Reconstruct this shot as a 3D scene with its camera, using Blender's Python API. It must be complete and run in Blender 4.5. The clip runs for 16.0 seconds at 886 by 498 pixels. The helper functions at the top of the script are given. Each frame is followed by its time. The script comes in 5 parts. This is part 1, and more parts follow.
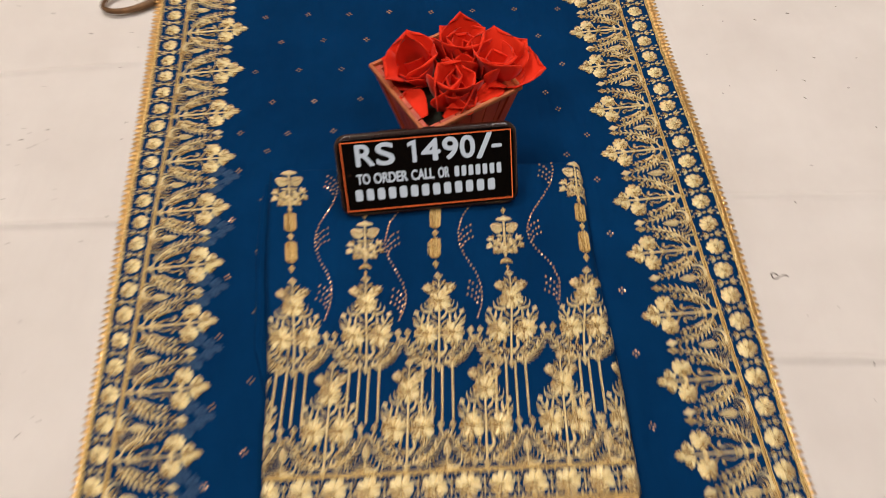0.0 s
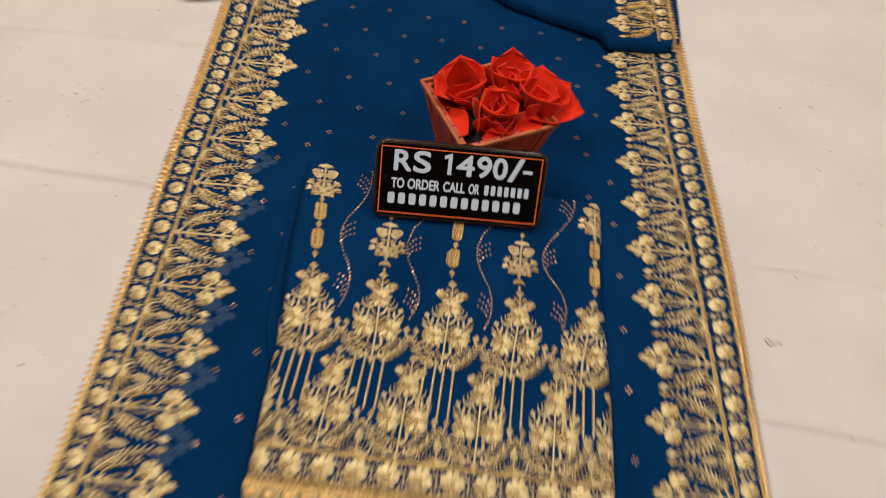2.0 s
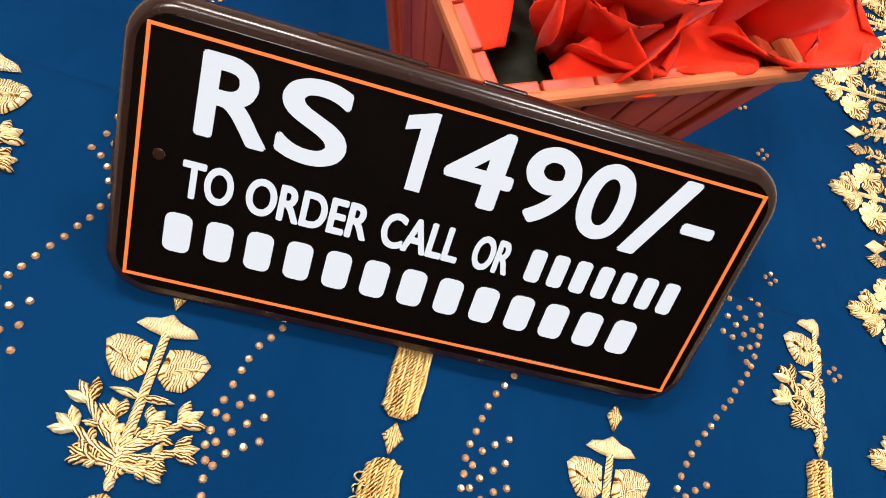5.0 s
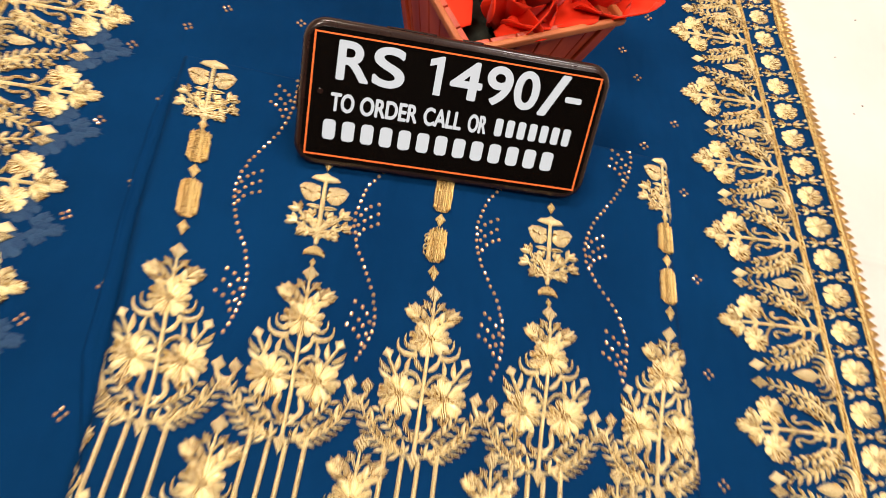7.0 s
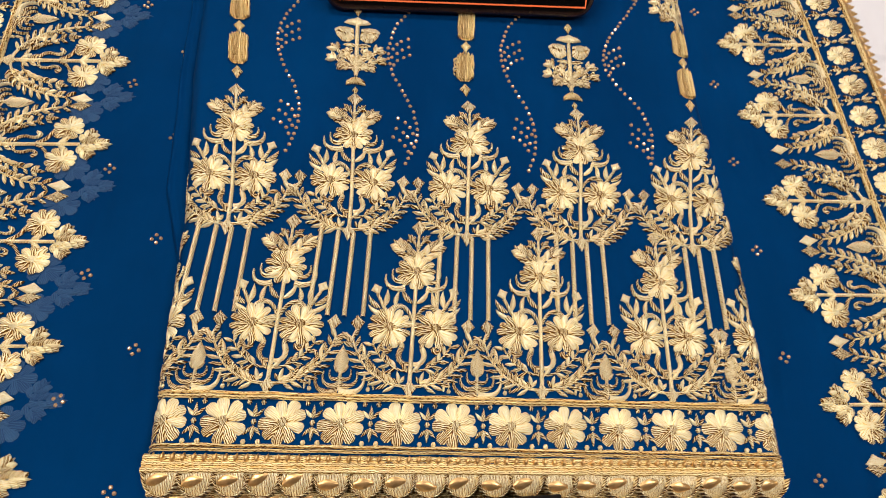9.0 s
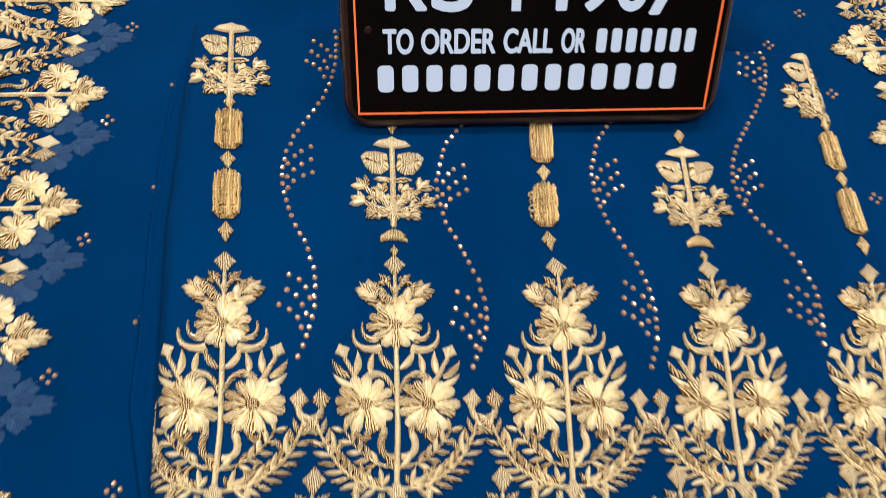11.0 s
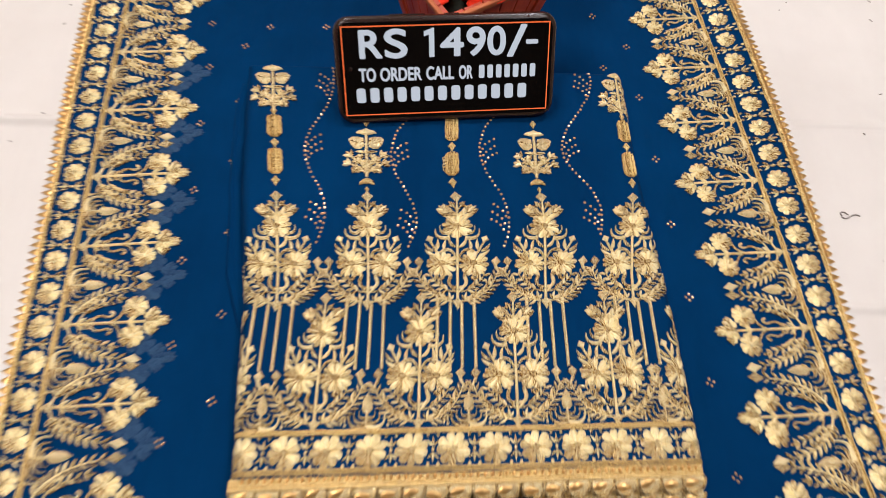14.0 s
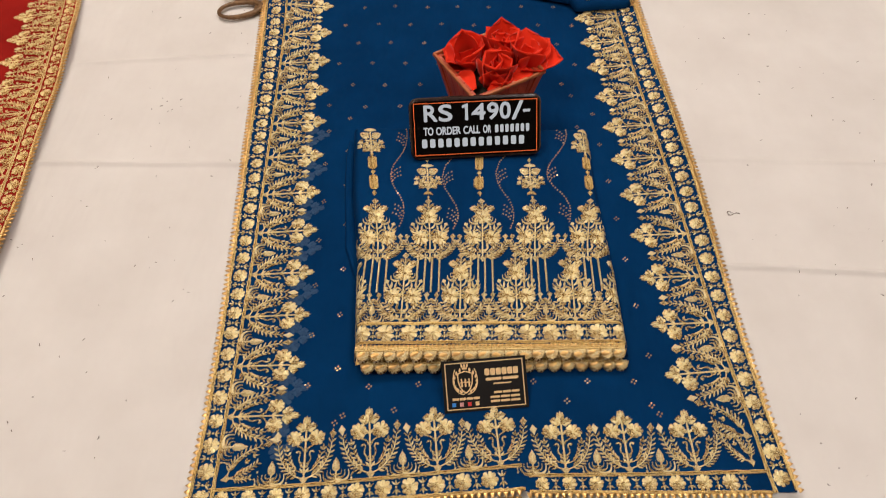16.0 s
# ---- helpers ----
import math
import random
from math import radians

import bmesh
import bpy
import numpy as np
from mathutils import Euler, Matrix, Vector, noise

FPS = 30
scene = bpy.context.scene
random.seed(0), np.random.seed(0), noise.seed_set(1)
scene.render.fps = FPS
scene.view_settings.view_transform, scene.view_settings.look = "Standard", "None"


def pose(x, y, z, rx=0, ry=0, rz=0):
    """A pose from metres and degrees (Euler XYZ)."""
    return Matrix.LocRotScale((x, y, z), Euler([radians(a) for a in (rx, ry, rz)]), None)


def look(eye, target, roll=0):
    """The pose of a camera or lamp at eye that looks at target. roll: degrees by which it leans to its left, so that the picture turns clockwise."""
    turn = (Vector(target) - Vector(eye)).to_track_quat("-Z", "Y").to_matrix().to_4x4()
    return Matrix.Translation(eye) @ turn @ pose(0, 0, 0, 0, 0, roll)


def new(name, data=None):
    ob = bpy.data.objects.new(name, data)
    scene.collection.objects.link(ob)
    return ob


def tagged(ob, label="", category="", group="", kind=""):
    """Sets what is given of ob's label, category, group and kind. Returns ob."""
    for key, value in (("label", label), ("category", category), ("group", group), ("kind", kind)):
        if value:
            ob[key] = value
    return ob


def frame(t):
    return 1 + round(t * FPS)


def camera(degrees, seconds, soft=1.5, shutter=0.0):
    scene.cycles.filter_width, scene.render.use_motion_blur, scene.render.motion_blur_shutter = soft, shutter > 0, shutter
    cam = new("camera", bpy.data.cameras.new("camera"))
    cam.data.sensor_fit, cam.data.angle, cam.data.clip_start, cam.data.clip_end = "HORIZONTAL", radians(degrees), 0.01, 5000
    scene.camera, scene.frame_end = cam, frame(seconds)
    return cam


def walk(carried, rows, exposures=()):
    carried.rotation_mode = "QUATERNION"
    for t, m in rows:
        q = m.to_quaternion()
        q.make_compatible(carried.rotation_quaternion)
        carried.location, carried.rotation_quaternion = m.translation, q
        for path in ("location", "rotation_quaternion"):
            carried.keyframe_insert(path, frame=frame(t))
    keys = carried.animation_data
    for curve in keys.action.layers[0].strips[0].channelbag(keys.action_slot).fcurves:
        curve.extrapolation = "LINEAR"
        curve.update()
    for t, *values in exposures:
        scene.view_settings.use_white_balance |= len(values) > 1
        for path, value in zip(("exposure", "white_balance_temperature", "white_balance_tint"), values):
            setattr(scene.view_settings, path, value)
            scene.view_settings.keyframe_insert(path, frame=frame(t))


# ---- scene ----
cam = camera(67.8, 16.0, soft=0.5, shutter=0.5)
PATH = [
    (0, (0.021, 0.013, 0.533), (-0.041, 1.047, -1.177), -4.0),
    (0.5, (0.016, -0.144, 0.615), (-0.101, 0.96, -1.048), -5.7),
    (1, (0.009, -0.233, 0.64), (-0.107, 0.917, -0.992), -5.1),
    (1.5, (0.01, -0.202, 0.633), (-0.085, 0.972, -0.984), -2.3),
    (2, (-0.002, -0.033, 0.535), (-0.046, 1.128, -1.093), 7.1),
    (2.5, (-0.024, 0.166, 0.362), (-0.022, 1.218, -1.339), 15.5),
    (3, (-0.025, 0.251, 0.254), (-0.035, 1.27, -1.467), 17.3),
    (3.5, (-0.019, 0.289, 0.217), (0.115, 1.282, -1.513), 25.2),
    (3.7, (-0.019, 0.292, 0.214), (0.14, 1.277, -1.519), 26.8),
    (5.8, (-0.045, 0.296, 0.205), (0.231, 1.231, -1.541), 31.3),
    (6, (-0.052, 0.291, 0.212), (0.26, 1.184, -1.55), 33.0),
    (6.5, (-0.05, 0.241, 0.259), (0.276, 1.147, -1.494), 30.4),
    (7, (-0.035, 0.143, 0.331), (0.161, 1.139, -1.393), 21.1),
    (7.5, (-0.025, 0.085, 0.368), (0.121, 1.116, -1.34), 17.6),
    (8, (-0.021, 0.049, 0.377), (0.082, 1.046, -1.354), 13.9),
    (8.2, (-0.025, 0.047, 0.366), (0.081, 1.007, -1.386), 13.1),
    (10.3, (-0.033, 0.101, 0.283), (0.025, 1.005, -1.501), 5.9),
    (10.5, (-0.041, 0.127, 0.278), (0.012, 1.04, -1.501), 5.6),
    (11, (-0.055, 0.175, 0.258), (0.013, 1.111, -1.508), 6.1),
    (11.5, (-0.062, 0.205, 0.25), (0.032, 1.14, -1.515), 7.3),
    (12, (-0.061, 0.214, 0.25), (0.052, 1.147, -1.515), 8.3),
    (12.5, (-0.058, 0.205, 0.256), (0.066, 1.128, -1.514), 8.9),
    (13, (-0.052, 0.164, 0.283), (0.075, 1.11, -1.474), 9.0),
    (13.5, (-0.035, 0.106, 0.342), (0.069, 1.041, -1.423), 7.8),
    (14, (-0.022, 0.032, 0.426), (0.029, 0.985, -1.331), 3.9),
    (14.5, (-0.028, -0.047, 0.523), (-0.065, 0.889, -1.244), -1.5),
    (15, (-0.029, -0.152, 0.596), (-0.078, 0.89, -1.11), -1.8),
    (15.5, (-0.033, -0.207, 0.626), (-0.095, 0.898, -1.04), -2.0),
    (16, (-0.018, -0.214, 0.637), (-0.091, 0.946, -0.991), -2.1),
]
EXPOSURE = [(0, -0.1), (1, -0.15), (2, -0.25), (2.5, -0.22), (3, 0.26), (3.5, 0.6), (6, 0.84), (6.5, 0.75), (7.5, 0.43), (8, 0.32), (10.5, 0.22), (11, 0.33), (11.5, 0.48), (12, 0.56), (12.5, 0.6), (13.5, 0.47), (14, 0.2), (14.5, 0.05), (15, -0.05), (16, -0.1)]
walk(cam, [(t, look(eye, target, roll)) for t, eye, target, roll in PATH], [(t, stops, float(np.interp(t, (0.0, 2.0, 3.0, 3.5, 6.0, 6.7, 7.5, 8.0, 10.5, 11.0, 11.5, 12.2, 13.0, 14.0, 15.0), (6450, 6600, 6200, 6000, 6850, 7000, 6450, 6050, 5650, 5600, 5900, 6250, 6300, 6000, 6500))), 10.0) for t, stops in EXPOSURE])

# ---------------------------------------------------------------- light
world = bpy.data.worlds.new("room_air")
world.use_nodes = True
world.node_tree.nodes["Background"].inputs[0].default_value = (1.0, 0.93, 0.85, 1)
world.node_tree.nodes["Background"].inputs[1].default_value = 0.05
scene.world = world


def ceiling_lamp(x, y, sx, sy, watts, colour):
    lamp = bpy.data.lights.new("ceiling_light", "AREA")
    lamp.shape, lamp.size, lamp.size_y, lamp.energy, lamp.color = "RECTANGLE", sx, sy, watts, colour
    new("ceiling_light_glow", lamp).matrix_basis = pose(x, y, 2.655, 0, 0, 0)


WARM, COOL = (1.0, 0.88, 0.78), (1.0, 0.94, 0.92)
LAMPS = ((-0.75, 1.50, 0.5, 0.5, 31, WARM), (0.75, 1.60, 0.5, 0.5, 23, COOL), (-1.1, -0.6, 0.5, 0.5, 28, WARM), (1.1, -0.6, 0.5, 0.5, 20, COOL))
for lamp_row in LAMPS:
    ceiling_lamp(*lamp_row)


# ---------------------------------------------------------------- materials
def material(name):
    m = bpy.data.materials.new(name)
    m.use_nodes = True
    nt = m.node_tree
    return m, nt, nt.nodes["Principled BSDF"]


def node(nt, kind, **inputs):
    n = nt.nodes.new(kind)
    for key, value in inputs.items():
        n.inputs[key.replace("_", " ")].default_value = value
    return n


def noise_tex(nt, coord, scale, detail=4.0, rough=0.55, stretch=None):
    tc = nt.nodes.new("ShaderNodeTexCoord")
    n = node(nt, "ShaderNodeTexNoise", Scale=scale, Detail=detail, Roughness=rough)
    if stretch:
        mp = nt.nodes.new("ShaderNodeMapping")
        mp.inputs["Scale"].default_value = stretch
        nt.links.new(tc.outputs[coord], mp.inputs[0])
        nt.links.new(mp.outputs[0], n.inputs["Vector"])
    else:
        nt.links.new(tc.outputs[coord], n.inputs["Vector"])
    return n


def ramp(nt, source, stops):
    r = nt.nodes.new("ShaderNodeValToRGB")
    els = r.color_ramp.elements
    while len(els) < len(stops):
        els.new(0.5)
    for e, (p, c) in zip(els, stops):
        e.position, e.color = p, (*c, 1)
    nt.links.new(source, r.inputs[0])
    return r


def bump(nt, bsdf, source, strength, distance, below=None):
    b = node(nt, "ShaderNodeBump", Strength=strength, Distance=distance)
    nt.links.new(source, b.inputs["Height"])
    if below:
        nt.links.new(below.outputs[0], b.inputs["Normal"])
    nt.links.new(b.outputs[0], bsdf.inputs["Normal"])
    return b


def cloth_material(name, dark, light, rough=0.75, weave=2600.0, sheen=0.0, crease=0.5, gloss=0.1, fold_depth=0.006):
    m, nt, bsdf = material(name)
    big = noise_tex(nt, "Object", 9.0, 5.0)
    c = ramp(nt, big.outputs[0], ((0.3, dark), (0.7, light)))
    nt.links.new(c.outputs[0], bsdf.inputs["Base Color"])
    fold = noise_tex(nt, "Object", 14.0, 3.0, 0.5, (1.6, 0.5, 1.0))
    b1 = bump(nt, bsdf, fold.outputs[0], crease, fold_depth)
    fine = noise_tex(nt, "Object", weave, 2.0, 0.6, (1.0, 0.35, 1.0))
    bump(nt, bsdf, fine.outputs[0], 0.35, 0.0002, b1)
    bsdf.inputs["Roughness"].default_value = rough
    bsdf.inputs["Sheen Weight"].default_value = sheen
    bsdf.inputs["Sheen Roughness"].default_value = 0.4
    bsdf.inputs["Specular IOR Level"].default_value = gloss
    return m


def gold_material(name, deep, mid, pale, metal=0.42, rough=0.26, stripe=0.40):
    m, nt, bsdf = material(name)
    uv = nt.nodes.new("ShaderNodeUVMap")
    uv.uv_map = "thread"
    wave = node(nt, "ShaderNodeTexWave", Scale=stripe, Distortion=6.0, Detail=3.0, Detail_Scale=1.2)
    wave.bands_direction = "Y"
    nt.links.new(uv.outputs[0], wave.inputs["Vector"])
    # Coarse streaks put satin sheen patches into the thread colour.
    strand = noise_tex(nt, "UV", 1.0, 3.0, 0.6, (0.55, 2.2, 1.0))
    nt.links.new(uv.outputs[0], strand.inputs["Vector"].links[0].from_node.inputs[0])
    # Random lightness per stitched piece stands in for the satin's turning sheen.
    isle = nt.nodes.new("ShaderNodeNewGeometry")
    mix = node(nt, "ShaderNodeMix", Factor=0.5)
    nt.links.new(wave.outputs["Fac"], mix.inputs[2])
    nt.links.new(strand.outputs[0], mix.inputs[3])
    sheen_tone = node(nt, "ShaderNodeMix", Factor=0.30)
    nt.links.new(mix.outputs[0], sheen_tone.inputs[2])
    nt.links.new(isle.outputs["Random Per Island"], sheen_tone.inputs[3])
    # Deep end paints the shade between threads, pale end their highlights.
    c = ramp(nt, sheen_tone.outputs[0], ((0.35, deep), (0.425, mid), (0.53, pale)))
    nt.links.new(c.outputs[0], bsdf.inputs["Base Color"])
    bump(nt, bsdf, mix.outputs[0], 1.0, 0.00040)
    bsdf.inputs["Metallic"].default_value = metal
    bsdf.inputs["Roughness"].default_value = rough
    return m


def plain_material(name, colour, rough=0.5, metal=0.0, spots=30.0, vary=0.15, relief=0.0, coat=0.0):
    m, nt, bsdf = material(name)
    n = noise_tex(nt, "Object", spots, 5.0)
    lo = tuple(max(0.0, v * (1 - vary)) for v in colour)
    hi = tuple(min(1.0, v * (1 + vary)) for v in colour)
    c = ramp(nt, n.outputs[0], ((0.3, lo), (0.7, hi)))
    nt.links.new(c.outputs[0], bsdf.inputs["Base Color"])
    if relief:
        bump(nt, bsdf, n.outputs[0], 0.4, relief)
    bsdf.inputs["Roughness"].default_value = rough
    bsdf.inputs["Metallic"].default_value = metal
    bsdf.inputs["Coat Weight"].default_value = coat
    return m


def wood_material(name, dark, light, stretch, rough=0.45, scale=60.0):
    m, nt, bsdf = material(name)
    n = noise_tex(nt, "Object", scale, 6.0, 0.6, stretch)
    c = ramp(nt, n.outputs[0], ((0.3, dark), (0.68, light)))
    nt.links.new(c.outputs[0], bsdf.inputs["Base Color"])
    bump(nt, bsdf, n.outputs[0], 0.35, 0.0006)
    bsdf.inputs["Roughness"].default_value = rough
    return m


def glow_material(name, colour, strength):
    m, nt, bsdf = material(name)
    bsdf.inputs["Base Color"].default_value = (0.02, 0.02, 0.02, 1)
    bsdf.inputs["Roughness"].default_value = 0.12
    bsdf.inputs["Emission Color"].default_value = (*colour, 1)
    bsdf.inputs["Emission Strength"].default_value = strength
    return m


BLUE = cloth_material("blue_chiffon", (0.0005, 0.0220, 0.079), (0.0010, 0.0315, 0.110), rough=0.8, crease=1.0, gloss=0.03, fold_depth=0.014)
RED = cloth_material("red_chiffon", (0.22, 0.006, 0.004), (0.30, 0.010, 0.006), crease=0.35)
WHITE = cloth_material("white_sheet", (0.645, 0.612, 0.578), (0.715, 0.688, 0.656), rough=0.9, weave=1500.0, crease=0.6)
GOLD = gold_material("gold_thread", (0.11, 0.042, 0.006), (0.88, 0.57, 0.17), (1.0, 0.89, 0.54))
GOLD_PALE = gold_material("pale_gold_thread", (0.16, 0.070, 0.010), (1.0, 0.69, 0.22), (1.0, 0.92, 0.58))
GOLD_DARK = gold_material("dark_gold_thread", (0.11, 0.042, 0.006), (0.70, 0.43, 0.10), (1.0, 0.80, 0.38))
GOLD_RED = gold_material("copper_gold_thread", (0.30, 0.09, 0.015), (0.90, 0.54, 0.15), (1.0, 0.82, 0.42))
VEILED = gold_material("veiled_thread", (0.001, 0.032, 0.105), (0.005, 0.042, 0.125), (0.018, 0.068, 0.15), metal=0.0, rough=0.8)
FOIL = plain_material("gold_foil", (0.66, 0.42, 0.16), rough=0.30, metal=0.9, spots=300.0, vary=0.2)
STONE = plain_material("amber_rhinestone", (0.72, 0.47, 0.27), rough=0.22, metal=0.6, spots=500.0, vary=0.35)
BOX_WOOD = wood_material("red_stained_wood", (0.38, 0.042, 0.016), (0.60, 0.092, 0.032), (1.0, 1.0, 0.12))
RIM_WOOD = wood_material("worn_rim_wood", (0.34, 0.075, 0.022), (0.55, 0.17, 0.055), (0.3, 0.3, 1.0))
FLOOR_WOOD = wood_material("brown_floor_wood", (0.12, 0.045, 0.02), (0.24, 0.095, 0.045), (0.25, 2.0, 1.0), rough=0.35, scale=14.0)
PETAL = cloth_material("red_velvet_petal", (0.70, 0.024, 0.007), (0.88, 0.048, 0.014), rough=0.7, weave=1800.0, sheen=0.1, crease=0.3)
CASE = plain_material("dark_phone_case", (0.022, 0.010, 0.008), rough=0.22, spots=60.0)
GLASS = plain_material("black_screen_glass", (0.002, 0.0018, 0.0016), rough=0.05, spots=25.0)
GLASS.node_tree.nodes["Principled BSDF"].inputs["Specular IOR Level"].default_value = 0.25
SCREEN_WHITE = glow_material("lit_white", (0.92, 0.95, 1.0), 0.50)
SCREEN_ORANGE = glow_material("lit_orange", (1.0, 0.16, 0.03), 0.85)
CARD_BLACK = plain_material("black_card", (0.006, 0.005, 0.0045), rough=0.55, spots=200.0)
CARD_BLACK.node_tree.nodes["Principled BSDF"].inputs["Specular IOR Level"].default_value = 0.2
CARD_GOLD = plain_material("gold_print", (0.78, 0.54, 0.27), rough=0.4, metal=0.2, spots=400.0)
CARD_BLUE = plain_material("blue_print", (0.03, 0.22, 0.65), rough=0.4)
CARD_RED = plain_material("red_print", (0.55, 0.03, 0.03), rough=0.4)
CARD_PINK = plain_material("pink_print", (0.60, 0.30, 0.28), rough=0.4)
BRONZE = plain_material("worn_bronze_paint", (0.16, 0.085, 0.035), rough=0.45, metal=0.35, spots=120.0, vary=0.4, relief=0.0004)
WOOD_WALL = wood_material("dark_panel_wood", (0.05, 0.025, 0.014), (0.11, 0.055, 0.03), (2.0, 1.0, 0.2), rough=0.6, scale=9.0)
WALL_PAINT = plain_material("beige_wall_paint", (0.50, 0.42, 0.33), rough=0.85, spots=4.0)
CEILING_PAINT = plain_material("ceiling_paint", (0.62, 0.56, 0.48), rough=0.9, spots=4.0)
LAMP_FACE = glow_material("lamp_diffuser", (1.0, 0.92, 0.82), 6.0)
DUST = plain_material("lint", (0.20, 0.17, 0.15), rough=0.9, spots=500.0)
MOSS = plain_material("dark_moss", (0.012, 0.014, 0.008), rough=0.95, spots=400.0, vary=0.5)


# ---------------------------------------------------------------- mesh helpers
def link_mesh(name, verts, faces, mat, parent=None, uvs=None, smooth=True, label=""):
    me = bpy.data.meshes.new(name)
    me.from_pydata(verts, [], faces)
    me.materials.append(mat)
    if uvs is not None:
        layer = me.uv_layers.new(name="thread")
        idx = np.empty(len(me.loops), dtype=np.int32)
        me.loops.foreach_get("vertex_index", idx)
        layer.data.foreach_set("uv", np.asarray(uvs, dtype=np.float32)[idx].ravel())
    if smooth:
        me.polygons.foreach_set("use_smooth", [True] * len(me.polygons))
    me.update()
    ob = new(name, me)
    if parent:
        ob.parent = parent
    if label:
        tagged(ob, label)
    return ob


def part(name, bm, mat, parent, label="", smooth=False):
    me = bpy.data.meshes.new(name)
    bm.to_mesh(me)
    bm.free()
    me.materials.append(mat)
    if smooth:
        me.polygons.foreach_set("use_smooth", [True] * len(me.polygons))
    ob = new(name, me)
    if parent:
        ob.parent = parent
    if label:
        tagged(ob, label)
    return ob


def thing(name, label, category, at=(0, 0, 0), group="", kind=""):
    ob = new(name)
    ob.empty_display_size = 0.02
    ob.location = at
    return tagged(ob, label, category, group, kind)


def smooth01(t):
    t = np.clip(t, 0.0, 1.0)
    return t * t * (3 - 2 * t)


def box_bm(sx, sy, sz, m=Matrix.Identity(4), bevel=0.0):
    bm = bmesh.new()
    bmesh.ops.create_cube(bm, size=1.0)
    bmesh.ops.scale(bm, vec=(sx, sy, sz), verts=bm.verts)
    if bevel:
        bmesh.ops.bevel(bm, geom=list(bm.edges), offset=bevel, segments=2, affect="EDGES", profile=0.5)
    bmesh.ops.transform(bm, matrix=m, verts=bm.verts)
    return bm


def rounded_rect(w, h, r, n=6):
    pts = []
    for cx, cy, a0 in ((w / 2 - r, h / 2 - r, 0), (-w / 2 + r, h / 2 - r, 90), (-w / 2 + r, -h / 2 + r, 180), (w / 2 - r, -h / 2 + r, 270)):
        for i in range(n + 1):
            a = radians(a0 + 90 * i / n)
            pts.append((cx + r * math.cos(a), cy + r * math.sin(a)))
    return pts


def layered(rings, m=Matrix.Identity(4), cap=True):
    """A closed body from rings of equal length: each ring is (outline, z)."""
    bm = bmesh.new()
    rows = [[bm.verts.new(m @ Vector((x, y, z))) for x, y in pts] for pts, z in rings]
    n = len(rows[0])
    for a, b in zip(rows, rows[1:]):
        for i in range(n):
            bm.faces.new((a[i], a[(i + 1) % n], b[(i + 1) % n], b[i]))
    if cap:
        bm.faces.new(rows[0][::-1])
        bm.faces.new(rows[-1])
    bmesh.ops.recalc_face_normals(bm, faces=bm.faces)
    return bm


def sheet(name, xs, ys, height, mat, parent=None, keep=None, label="", thick=0.0):
    """A cloth laid out as a grid of x = xs(a, y) over the rows ys, at the given height."""
    verts, faces, na = [], [], len(xs(0.0))
    for y in ys:
        for x in xs(y):
            verts.append((x, y, height(x, y)))
    for j in range(len(ys) - 1):
        for i in range(na - 1):
            k = j * na + i
            faces.append((k, k + 1, k + na + 1, k + na))
    ob = link_mesh(name, verts, faces, mat, parent, label=label)
    return ob


